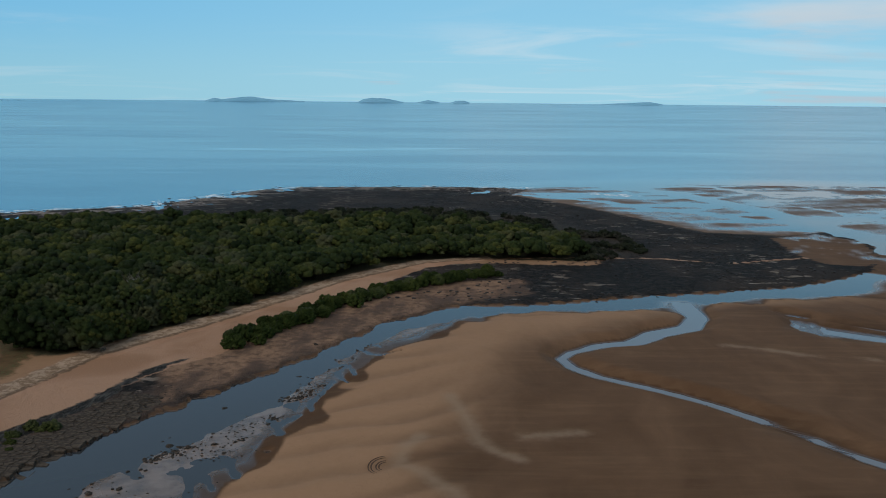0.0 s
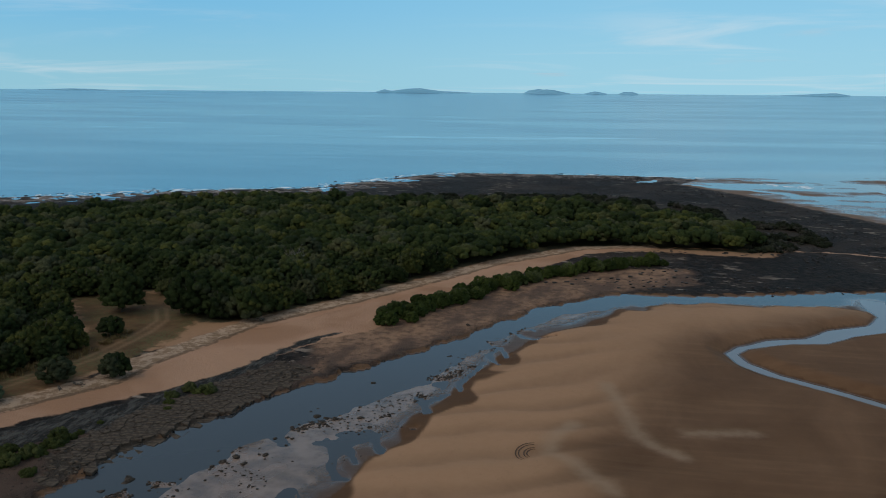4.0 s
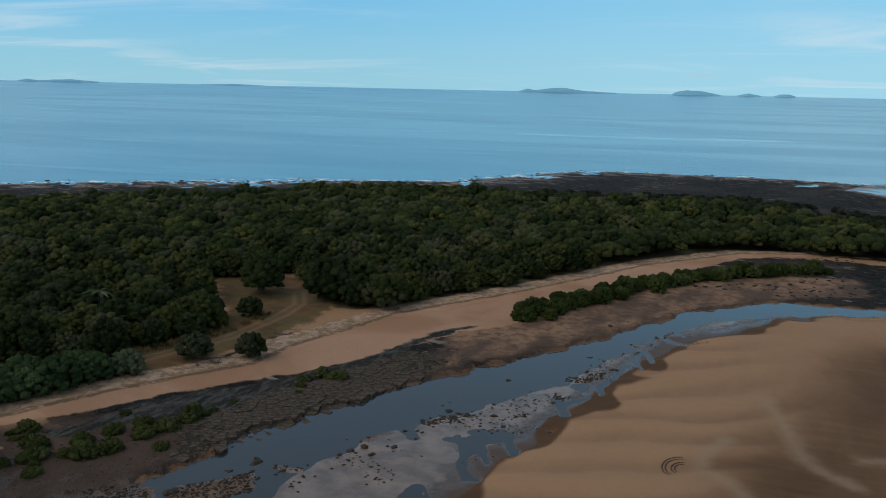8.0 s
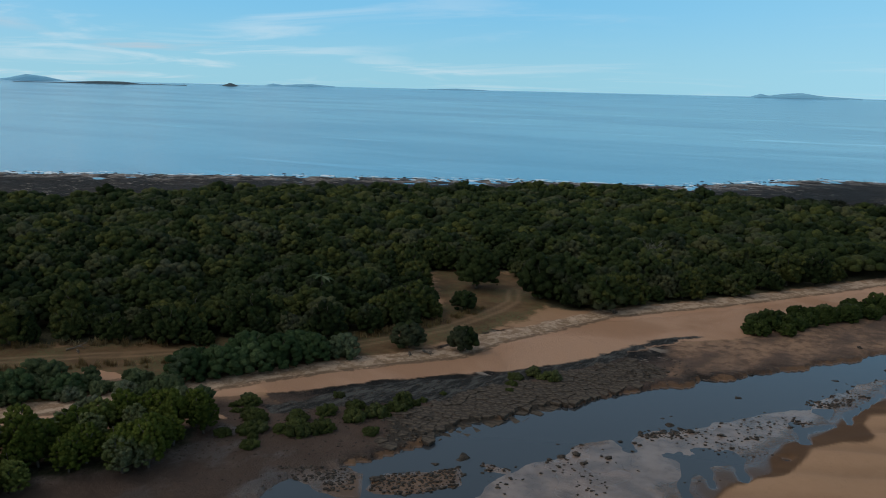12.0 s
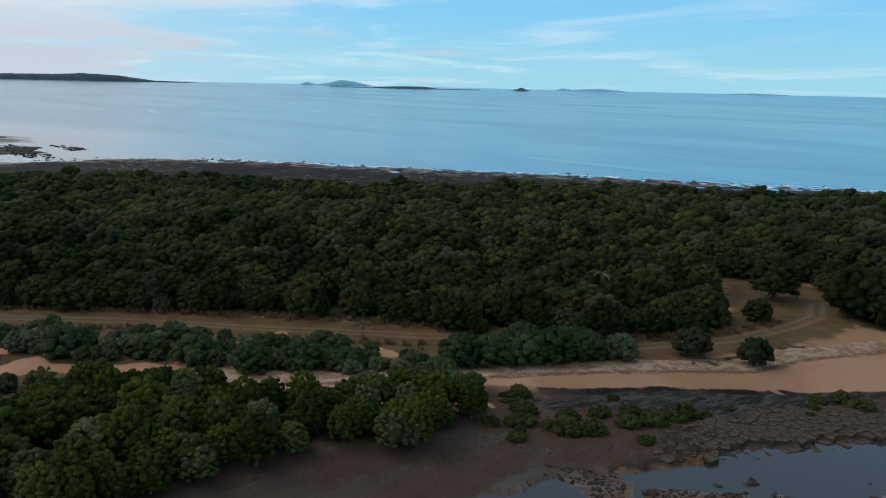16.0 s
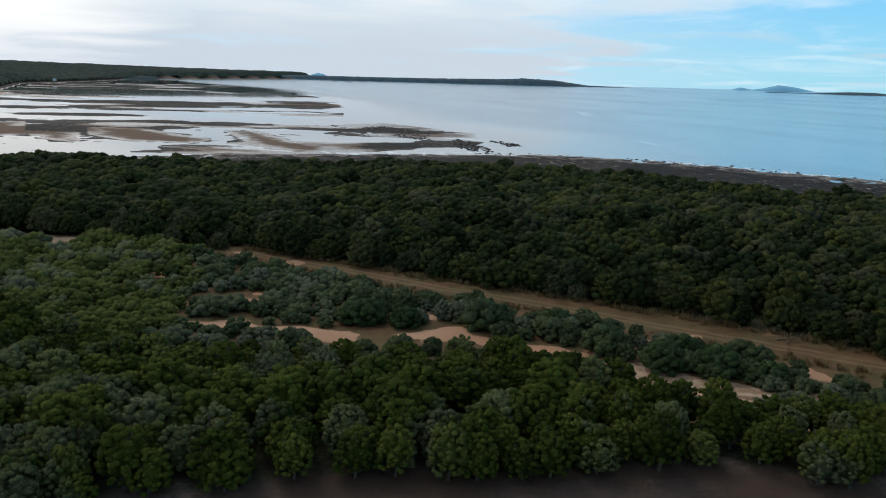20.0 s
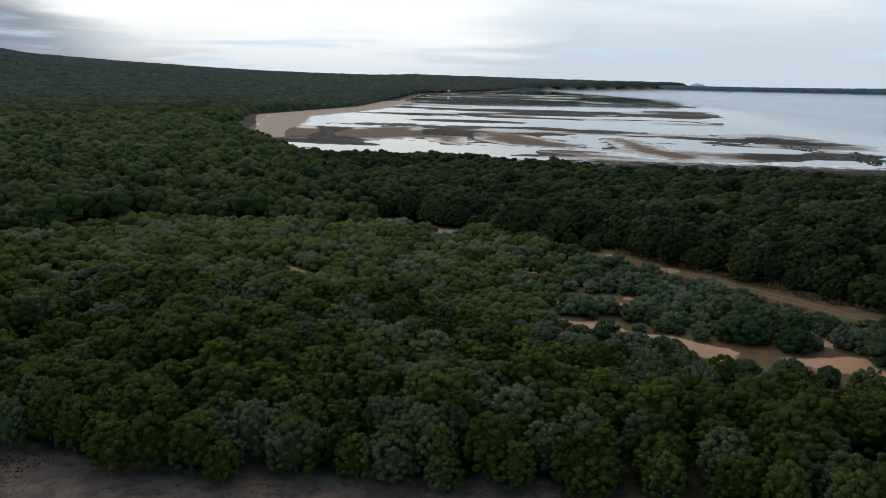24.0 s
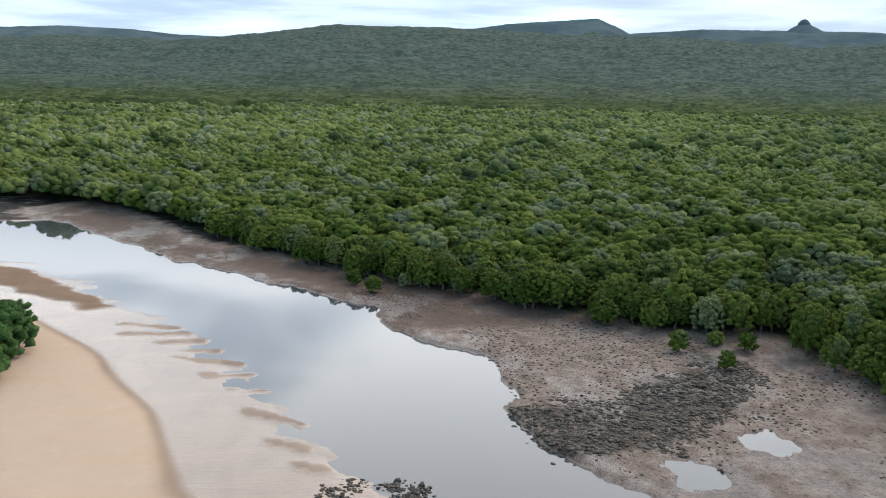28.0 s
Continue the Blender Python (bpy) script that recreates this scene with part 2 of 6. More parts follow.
def kept(name):
    return n.put("ShaderNodeAttribute", attribute_name=name).outputs["Fac"]


wob = n.math("MULTIPLY", n.math("SUBTRACT", n.noise(pos, 0.35, 6.0, 0.62), 0.5), 7.0)
wob2 = n.math("MULTIPLY", n.math("SUBTRACT", n.noise(pos, 0.06, 5.0, 0.6), 0.5), 16.0)
fine = n.noise(pos, 2.4, 6.0, 0.65)
grain = n.noise(pos, 14.0, 4.0, 0.6)
wide = n.noise(pos, 0.05, 4.0, 0.5, 0.6)
rock_bump = n.noise(pos, 1.3, 8.0, 0.76)
ripple = n.noise(n.scale(pos, (0.5, 1.6, 1), 0.4), 1.6, 3.0)
high = n.put("ShaderNodeSeparateXYZ", {0: pos}).outputs[2]
# sand: dry and pale on the rises, dark and damp in the low parts
damp = kept("damp")
sand_dry = n.mix(n.noise(pos, 0.8, 6.0, 0.7), (0.282, 0.157, 0.086), (0.342, 0.200, 0.116))
sand_wet = n.mix(n.noise(pos, 0.3, 6.0, 0.6), (0.062, 0.031, 0.015), (0.098, 0.051, 0.025))
southern = n.step(n.put("ShaderNodeSeparateXYZ", {0: pos}).outputs[1], 20.0, -20.0)
sand_dry = n.mix(n.math("MULTIPLY", southern, 0.92), sand_dry, n.mix(n.noise(pos, 0.5, 6.0, 0.7), (0.245, 0.172, 0.12), (0.305, 0.226, 0.165)))
western = n.step(n.put("ShaderNodeSeparateXYZ", {0: pos}).outputs[0], -330.0, -390.0)
sand_dry = n.mix(western, sand_dry, (0.31, 0.225, 0.168))
swirl = n.noise(n.scale(pos, (1.0, 0.5, 1), 0.5), 0.09, 6.0, 0.55, 1.6)
dampness = n.step(n.math("ADD", damp, n.math("MULTIPLY", n.math("SUBTRACT", swirl, 0.5), 0.4)), 0.0, 1.0)
sand = n.mix(dampness, sand_dry, sand_wet)
drift = n.step(n.math("ABSOLUTE", n.math("SUBTRACT", n.noise(n.scale(pos, (0.8, 0.35, 1), 0.3), 0.16, 4.0, 0.7, 0.5), 0.52)), 0.012, 0.002)
sand = n.mix(n.math("MULTIPLY", n.math("MULTIPLY", drift, n.step(fine, 0.46, 0.62)), 0.14), sand, (0.13, 0.08, 0.045))
streak = n.step(n.noise(n.scale(pos, (0.12, 0.9, 1), 0.5), 0.5, 5.0, 0.6), 0.45, 0.75)
sand = n.mix(n.math("MULTIPLY", streak, 0.14), sand, (0.30, 0.18, 0.10))
pale = n.step(n.math("ADD", kept("d_pale"), n.math("MULTIPLY", wob, 0.45)), -1.2, 1.2)
sand = n.mix(n.math("MULTIPLY", pale, 0.5), sand, (0.30, 0.21, 0.14))
# mud
mud = n.mix(n.step(n.noise(pos, 0.5, 6.0, 0.65), 0.35, 0.65), (0.115, 0.08, 0.062), (0.20, 0.148, 0.12))
mud = n.mix(n.step(fine, 0.52, 0.66), mud, (0.06, 0.046, 0.037))
crust = n.math("MULTIPLY", n.step(n.math("ADD", kept("d_crust"), n.math("MULTIPLY", wob, 0.8)), -0.8, 1.2), n.step(n.noise(pos, 1.6, 6.0, 0.7), 0.34, 0.52))
mud = n.mix(n.math("MULTIPLY", crust, 0.85), mud, (0.034, 0.026, 0.02))
shal = n.step(n.math("ADD", kept("d_shal"), wob), -1.0, 1.5)
mud = n.mix(n.math("MULTIPLY", shal, 0.85), mud, n.mix(n.step(n.noise(pos, 0.3, 5.0, 0.6), 0.35, 0.65), (0.13, 0.086, 0.062), (0.26, 0.175, 0.128)))
# reef rock and rubble
reef = n.mix(n.step(n.noise(pos, 0.7, 7.0, 0.72), 0.42, 0.66), (0.008, 0.007, 0.006), (0.032, 0.024, 0.019))
reef = n.mix(n.math("MULTIPLY", n.step(n.noise(pos, 0.035, 5.0, 0.6), 0.46, 0.62), 0.6), reef, n.mix(n.step(fine, 0.4, 0.65), (0.03, 0.021, 0.016), (0.075, 0.053, 0.04)))
sprinkle = n.step(n.noise(pos, 0.028, 4.0, 0.55), 0.47, 0.60)
reef = n.mix(n.math("MULTIPLY", n.step(n.noise(n.scale(pos, (0.6, 1, 1), 0.5), 0.22, 7.0, 0.68), 0.58, 0.63), sprinkle), reef, (0.2, 0.155, 0.12))
# sandy ledges and bleached shell along the sea's edge
seaward = n.step(n.math("ADD", kept("d_sea"), n.math("MULTIPLY", wob2, 0.8)), 34.0, 6.0)
shell = n.math("MULTIPLY", seaward, n.step(n.math("ADD", n.noise(pos, 0.11, 7.0, 0.7), n.math("MULTIPLY", seaward, 0.08)), 0.55, 0.61))
reef = n.mix(n.math("MULTIPLY", shell, 0.85), reef, n.mix(n.step(n.noise(pos, 0.5, 4.0), 0.5, 0.6), (0.17, 0.125, 0.10), (0.42, 0.36, 0.32)))
reef = n.mix(n.math("MULTIPLY", n.step(n.noise(n.scale(pos, (0.35, 1, 1), 0.3), 0.5, 5.0, 0.65), 0.59, 0.63), n.step(n.noise(pos, 0.03, 3.0), 0.47, 0.6)), reef, (0.25, 0.2, 0.16))
soil = n.mix(n.step(n.noise(pos, 0.4, 5.0, 0.6), 0.35, 0.7), (0.078, 0.042, 0.020), (0.135, 0.074, 0.037))
soil = n.mix(n.math("MULTIPLY", n.step(fine, 0.40, 0.62), n.step(n.noise(pos, 0.12, 4.0), 0.4, 0.55, 0.25, 1.0)), soil, (0.085, 0.08, 0.034))
floorc = n.mix(n.step(fine, 0.35, 0.7), (0.03, 0.03, 0.015), (0.07, 0.06, 0.035))


def inside(name, soft=1.0, wobble=None):
    return n.step(n.math("ADD", kept(name), wob if wobble is None else wobble), -soft, soft)


rock_m = inside("d_rock", 0.6)
mud_m = inside("d_mud", 1.2)
silt_m = inside("d_silt", 2.6)
forest_m = inside("d_forest", 1.0)
soil_m = inside("d_soil", 1.0)
beach_m = inside("d_beach", 0.35, n.math("MULTIPLY", wob, 0.45))
col = n.mix(rock_m, sand, reef)
col = n.mix(n.math("MULTIPLY", n.step(kept("d_flat"), -4.0, 4.0), 0.7), col, n.mix(n.noise(pos, 0.12, 5.0, 0.6), (0.10, 0.072, 0.056), (0.19, 0.14, 0.11)))
col = n.mix(mud_m, col, mud)
col = n.mix(silt_m, col, n.mix(n.noise(pos, 0.4, 5.0, 0.6), (0.052, 0.034, 0.026), (0.105, 0.068, 0.05)))
bank = n.step(n.math("ADD", kept("d_strip"), n.math("MULTIPLY", wob, 0.6)), -1.5, 1.5)
col = n.mix(n.math("MULTIPLY", bank, n.step(n.noise(n.scale(pos, (1, 0.4, 1), -0.5), 0.14, 5.0, 0.6), 0.38, 0.62, 0.15, 0.95)), col, n.mix(n.step(n.noise(pos, 0.6, 6.0, 0.65), 0.4, 0.65), (0.29, 0.168, 0.102), (0.135, 0.08, 0.05)))
col = n.mix(n.math("MULTIPLY", n.step(kept("d_heath"), -4.0, 4.0), 0.7), col, n.mix(n.step(fine, 0.4, 0.65), (0.022, 0.018, 0.014), (0.07, 0.055, 0.04)))
col = n.mix(n.step(n.math("ADD", kept("d_pave"), n.math("MULTIPLY", wob, 0.3)), -0.6, 0.8), col, n.mix(fine, (0.022, 0.018, 0.014), (0.06, 0.046, 0.034)))
col = n.mix(forest_m, col, floorc)
col = n.mix(soil_m, col, soil)
col = n.mix(beach_m, col, n.mix(n.step(wide, 0.4, 0.6), (0.33, 0.180, 0.105), (0.41, 0.237, 0.148)))
col = n.mix(n.math("MULTIPLY", beach_m, western), col, (0.33, 0.245, 0.19))
tide = n.math("ADD", kept("d_wrack"), n.math("MULTIPLY", wob, 0.3))
col = n.mix(n.math("MULTIPLY", beach_m, n.step(tide, 5.0, 3.8, 0.0, 0.75)), col, n.mix(n.step(n.noise(pos, 0.7, 6.0, 0.7), 0.4, 0.6), (0.17, 0.115, 0.07), (0.42, 0.31, 0.22)))
wrack = n.math("MULTIPLY", n.math("MULTIPLY", n.step(tide, 3.6, 4.1), n.step(tide, 5.2, 4.7)), n.step(n.noise(pos, 0.9, 6.0, 0.7), 0.36, 0.5))
col = n.mix(n.math("MULTIPLY", wrack, n.math("MULTIPLY", beach_m, 0.8)), col, (0.11, 0.07, 0.042))
col = n.mix(n.math("MULTIPLY", n.math("MULTIPLY", n.step(fine, 0.6, 0.72), n.step(tide, 7.0, 2.0)), n.math("MULTIPLY", beach_m, 0.5)), col, (0.12, 0.08, 0.05))
black_m = n.step(n.math("ADD", kept("d_black"), n.math("MULTIPLY", wob, 0.5)), -0.3, 0.4)
col = n.mix(black_m, col, n.mix(n.step(n.noise(n.scale(pos, (1, 0.3, 1), -0.55), 1.3, 6.0, 0.7), 0.42, 0.62), (0.018, 0.017, 0.015), (0.075, 0.07, 0.062)))
col = n.mix(n.math("MULTIPLY", n.step(kept("d_rut"), -0.3, 0.5), 0.55), col, (0.21, 0.135, 0.078))
# films of water and soaked ground close to the water's level
level = kept("level")
soak = n.math("MULTIPLY", n.step(level, 0.20, 0.02), n.math("SUBTRACT", 1.0, n.math("MULTIPLY", rock_m, 0.8)))
wetness = n.math("MAXIMUM", n.math("MULTIPLY", dampness, 0.1), soak)
film = n.math("MULTIPLY", mud_m, n.math("MAXIMUM", n.step(n.noise(n.scale(pos, (1, 0.6, 1), 0.6), 0.13, 5.0, 0.6), 0.48, 0.6, 0.0, 0.75), n.math("MULTIPLY", shal, n.step(n.noise(n.scale(pos, (1, 0.5, 1), 0.6), 0.16, 6.0, 0.6, 0.6), 0.38, 0.62, 0.2, 0.75))))
wetness = n.math("MAXIMUM", wetness, film)
soak = n.math("MAXIMUM", soak, film)
under = n.step(level, 0.0, -0.03)
rough = n.math("SUBTRACT", 0.85, n.math("MULTIPLY", wetness, 0.62))
col = n.mix(n.math("MULTIPLY", soak, 0.3), col, n.mix(0.5, col, (0.02, 0.018, 0.016)))
hard = n.math("MAXIMUM", n.math("MAXIMUM", n.math("MAXIMUM", rock_m, black_m), n.math("MULTIPLY", mud_m, n.math("SUBTRACT", 1.0, n.math("MULTIPLY", shal, 0.92)))), n.math("MULTIPLY", silt_m, 0.6))
hard = n.math("MULTIPLY", hard, n.math("SUBTRACT", 1.0, under))
relief = n.math("ADD", n.math("MULTIPLY", rock_bump, n.math("MULTIPLY", hard, n.math("ADD", 1.0, n.math("MULTIPLY", mud_m, 0.5)))), n.math("ADD", n.math("MULTIPLY", grain, 0.02), n.math("MULTIPLY", ripple, n.math("MULTIPLY", soak, n.math("MULTIPLY", n.math("SUBTRACT", 1.0, under), 0.07)))))
finish(n, col, rough, relief, 0.8, 0.5, n.math("MULTIPLY", n.math("SUBTRACT", 1.0, under), n.math("ADD", 0.1, n.math("MULTIPLY", soak, 0.35))))

# ---- the plan: outlines in metres ----
HEADLAND = [(88, 418), (64, 444), (52, 449), (-1, 452), (-49, 449), (-78, 444), (-95, 426), (-109, 395), (-128, 358), (-183, 331),
            (-245, 285), (-278, 255), (-339, 206), (-380, 174), (-402, 128), (-411, 90), (-398, 30), (-388, -20), (-352, -85), (-364, -127),
            (-400, -177), (-475, -237), (-716, -350), (-1034, -377), (-2338, -724), (-3700, -690), (-4960, 70), (-4960, -4960), (2600, -4960), (2600, -2200), (330, -330), (60, -165)]
FAR_BANK = [(42, -150), (33, -151), (18.7, -134), (6, -117), (-12, -99), (-23, -86), (-25, -76), (-34, -67), (-36, -60), (-34, -55),
            (-35, -45), (-39, -36), (-48, -15), (-54, 10), (-60, 40), (-62, 62), (-57, 78), (-55, 90), (-52, 98), (-47, 105), (-42, 117),
            (-33, 131), (-23, 148), (-12, 170), (2, 185), (23, 188), (42, 195), (64, 201), (87, 208), (104, 219), (118, 230), (128, 244),
            (140, 275), (140, 300), (119, 345)]
NEAR_BANK = [(400, 440), (170, 300), (152, 240), (108, 202), (75, 196), (52, 185), (27, 182), (12, 179), (2, 173), (-7, 160), (-15, 150), (-18, 140),
             (-21, 125), (-24, 112), (-28, 99), (-29.6, 92), (-32, 75), (-37, 50), (-36, 20), (-30, -10), (-22, -37), (-17, -45),
             (-12, -58), (-3.5, -74), (6, -88), (19, -104), (30, -114), (60, -130)]
SAND_BACK = [(300, -200), (4960, -300), (4960, 440)]
SHALLOWS = [(-44, 91), (-36, 107), (-26, 123), (-18, 143), (-7, 166), (2, 175), (2, 173), (-7, 160), (-15, 150), (-18, 140), (-21, 125),
            (-24, 112), (-28, 99), (-29.6, 92), (-32, 75), (-40, 62), (-47, 66), (-47, 82)]
SEA_FLATS = [(32, 415), (55, 381), (77, 334), (93, 298), (117, 292), (143, 306), (150, 250), (180, 230), (500, 420), (500, 500), (253, 486), (135, 490), (50, 458)]
BAY = [(-400, -177), (-364, -127), (-350, -85), (-380, -49), (-392, 24), (-400, 110), (-563, 140), (-755, 60), (-1464, 65), (-2446, -111),
       (-3600, -640), (-2338, -700), (-1034, -377), (-716, -350), (-499, -250)]
FOREST_HEAD = [(-64, 146), (-52, 165), (-39, 189), (-28, 211), (-8, 236), (12, 240), (38, 238), (42, 250), (36, 275), (13, 294), (-19, 304), (-58, 302),
               (-99, 306), (-128, 306), (-160, 272), (-192, 226), (-220, 190), (-247, 142), (-280, 118), (-304, 84), (-312, 45), (-302, -12), (-318, -58),
               (-312, -104), (-338, -146), (-395, -193), (-200, -60), (-158, 24), (-144, 38), (-134, 53), (-124, 67), (-112, 81), (-101, 88), (-88, 97), (-82, 104), (-80.5, 112), (-80, 122),
               (-84, 128), (-90.5, 134), (-98, 142), (-103, 151), (-97, 160), (-91, 163), (-83, 152), (-78.5, 145), (-73, 144), (-70, 142)]
MANGROVE = [(-71, 71), (-71.5, 60), (-75.5, 53), (-76, 42), (-74.5, 34), (-77, 22), (-74.5, 10), (-72.5, -4), (-69.5, -15), (-68, -26), (-68, -38), (-65.5, -50),
            (-66, -60), (-64, -68), (-54, -71), (-45, -77), (-37, -87), (-27, -96), (-19, -103), (-5, -117), (11, -145), (32, -168), (70, -190),
            (60, -420), (-160, -420), (-150, -200), (-129, -99), (-123, -59), (-120, -41), (-120, -22), (-110, -3), (-103, 14), (-102, 32),
            (-98, 46), (-86, 55), (-83, 68), (-77, 75)]
SCRUB = [(-77, 75), (-83, 68), (-86, 55), (-98, 46), (-102, 32), (-103, 14), (-110, -3), (-120, -22), (-123, -59), (-129, -99), (-165, -90), (-180, -20),
         (-172, 0), (-150, 24), (-138, 38), (-126, 52), (-115, 65), (-105, 77), (-96, 84)]
BEACH = [(-100, 55), (-98, 62), (-90, 76), (-86, 87), (-80, 99), (-72, 112), (-71, 122), (-68, 131), (-64, 146), (-52, 165), (-39, 189), (-28, 211), (-8, 236),
         (13, 245), (13, 239), (-5, 225), (-22, 192), (-30, 172), (-38, 149), (-41, 143), (-46, 138), (-51, 125), (-58, 112), (-65, 103), (-71, 95), (-76, 86), (-82, 79), (-95, 54)]
MUD_STRIP = [(-48, 138), (-43, 143), (-38, 152), (-30, 172), (-20, 190), (2, 208), (20, 212), (20, 196), (2, 186), (-12, 171), (-23, 149), (-33, 132), (-42, 122)]
MUD_SOUTH = [(-71, 71), (-79, 50), (-82, 30), (-78, 0), (-76, -20), (-74, -40), (-68, -66), (-54, -74), (-38, -90), (-20, -106), (5, -125), (30, -170), (40, -160), (20, -136),
             (6, -118), (-12, -100), (-23, -87), (-25, -77), (-34, -67), (-35, -46), (-40, -34), (-50, 0), (-62, 45), (-60, 72)]
ROAD = [(-169, 5), (-154, 23), (-140, 38.5), (-129, 53), (-117.6, 65.5), (-107.8, 77), (-100, 86), (-90, 94), (-83, 104), (-80, 112.6), (-77.5, 120), (-77, 135), (-78, 142), (-82, 149)]
CLEARING = [(-102, 151), (-96, 143), (-88.5, 135), (-80, 130), (-74, 132), (-74, 141), (-82, 156), (-90, 161), (-97, 160)]
STREAM = [(54, 188), (54, 176), (50, 168), (42, 163), (36, 156), (29, 154), (23.4, 150), (20.9, 146), (22.1, 141), (26, 136), (33, 130.4), (40, 124), (46, 116.6), (51, 108.8), (56, 101), (75, 84), (120, 60)]
SIDE_POOL = [(73, 182), (77, 177), (83, 171), (96, 166), (130, 168)]
SPIT = [(13, 241), (36, 243.5), (60, 244), (81, 237), (107, 248)]
REEF_SOUTH = [(-34.2, -51.7), (-34.8, -42.8), (-35.9, -40.7), (-44.7, -43.5), (-47.3, -47.1), (-53.5, -50.1), (-56.2, -52.1), (-60.8, -62.2), (-56.2, -67.7), (-53.2, -59.8), (-46.8, -56.8), (-44.0, -52.3)]
RUBBLE = [(-80, 78), (-75, 70), (-69, 66), (-63, 69), (-60, 77), (-58, 88), (-55, 97), (-50, 105), (-46, 114), (-42, 121), (-44, 126), (-50, 119), (-55, 110), (-60, 101), (-65, 93), (-71, 85)]
NOTCH = [(-88, 97), (-83, 108), (-83, 122), (-87, 134), (-96, 146), (-104, 154), (-97, 161), (-84, 156), (-76, 146), (-71, 141), (-72, 130), (-74, 120), (-76, 112), (-82, 99)]
SAND_SPIT = [(111, 286), (131, 297), (139, 281), (130, 249), (119, 235), (108, 239), (107, 258)]
DUNE_SAND = [(-141, -50), (-136, -38), (-134, -28), (-127, -8), (-121, 8), (-117, 22), (-116, 36), (-106, 48), (-99, 57), (-94, 65)]
BARE = [(-74.5, -286, 8.0), (-71.5, -270, 6.5), (-69, -257, 5.0), (47, -592, 17.0), (43, -565, 15.0), (39, -540, 12.0)]
POOLS = [[(-43.4, -41), (-45.5, -41.3), (-47, -38), (-45.5, -36), (-42.5, -37)], [(-50.1, -44.3), (-53.8, -46.5), (-54.8, -43.1), (-52.8, -40.3), (-50.7, -42.6)]]

TONGUES = [[(-14.9, 150.6), (-13.3, 147.9), (-11.0, 147.3), (-7.7, 149.3)], [(-12.6, 153.4), (-11.8, 152.7)], [(-19.0, 140.5), (-16.5, 141.5), (-15.5, 138.8), (-14.6, 135)],
           [(-16.5, 141.5), (-17.8, 136.5), (-15.5, 131.9)], [(-18.0, 132.5), (-18.9, 126.9), (-20.0, 122.4), (-19.3, 118.8)], [(-24.6, 115.2), (-23.4, 113.2), (-22.6, 111.6), (-22.1, 110.0)],
           [(-23.4, 113.4), (-22.1, 115.6), (-20.7, 117.4)], [(-22.7, 104.4), (-22.6, 104.0)], [(-27.9, 102.2), (-26.1, 99.3), (-24.7, 96.3)], [(-28.6, 96.5), (-27.0, 93.1)],
           [(-29.7, 92.4), (-28.0, 89.3), (-26.7, 89.3)]]
FLAT_CHANNELS = [[(150, 262), (146, 293), (141, 323), (135.4, 365), (127.6, 395), (113, 437), (78, 480)], [(137, 318), (107.6, 350), (84.6, 372), (74, 392), (59, 402), (42, 414)],
                 [(260, 415), (214.7, 418.6), (165, 428), (148.5, 461), (119, 491)], [(185, 320), (164.8, 332), (168, 358), (161, 376)]]
HEATH = [(36, 236), (46, 240), (62, 256), (60, 282), (46, 312), (28, 328), (2, 346), (-44, 344), (-86, 330), (-58, 303), (-19, 305), (13, 295), (36, 276), (42, 250)]
SHOAL_ROCK = [[(-62.6, 70.7), (-59.9, 73.6), (-55.8, 74.5), (-53.1, 70.9), (-56.4, 69.8)], [(-53, 72.4), (-54.1, 76.5), (-51.2, 78), (-49, 81.3), (-46.8, 78.5), (-49.3, 73.8)],
              [(-47.2, 83.9), (-44.3, 85.3), (-43.9, 83.7), (-46.1, 82.7)], [(-29.8, 118), (-28.2, 119.8), (-27.9, 118)], [(-25.7, 124.3), (-19.8, 130.5), (-19.9, 127.2), (-22, 122.8), (-24.4, 122.8)],
              [(-25.8, 114.7), (-22.9, 119), (-22.9, 116.1), (-24.8, 113.3)], [(-28, 107.6), (-26.6, 110.9), (-26.2, 109), (-27.4, 106.4)], [(-37.5, 101.5), (-36.2, 106), (-32.5, 105.4), (-34.5, 102)]]
PAVEMENT = [(-61.4, 86), (-60.9, 91), (-59.4, 97.7), (-57.5, 102), (-54.4, 108.5), (-52.2, 114.8), (-48.6, 125), (-43, 123.5), (-43.4, 119), (-46.2, 111), (-48.8, 103.7), (-51.8, 96), (-53.8, 89), (-57.4, 80.7)]
DAMP_SAND = [(110, 196), (60, 184), (51, 178), (33, 170), (16, 153), (6, 135), (0.5, 119), (-3, 106), (-5, 96), (-5.5, 86), (-4, 55), (200, 30), (320, 200), (200, 280)]
PALE = [[(0.9, 123.4), (3.1, 115), (4.8, 105.6), (6.5, 103), (9.4, 100.5)], [(-3.2, 107.5), (-5.1, 102.8), (-5.2, 98.5), (-2.2, 96.2), (2.1, 89.9)], [(11, 107.7), (18.8, 109.2)],
        [(51.7, 151.7), (58.9, 149.2), (67.8, 144.4), (76.3, 142.9)]]
POND = [(72.7, 181), (76.6, 173.6), (82.4, 168), (96, 163), (130, 158), (130, 142), (84.5, 156), (76.6, 158.8), (67.7, 166)]
BLACK = [(-75.9, 80.2), (-73.4, 84.2), (-72.3, 90), (-69.9, 95), (-66, 100), (-62.7, 103), (-60, 108), (-55, 117), (-53.6, 121.5), (-51.5, 129.5), (-49.4, 137), (-44, 143),
         (-46.5, 138), (-49.8, 128), (-51.5, 119), (-54, 113), (-57.5, 102), (-60.5, 94.5), (-65, 90), (-69, 85), (-73, 79.5)]
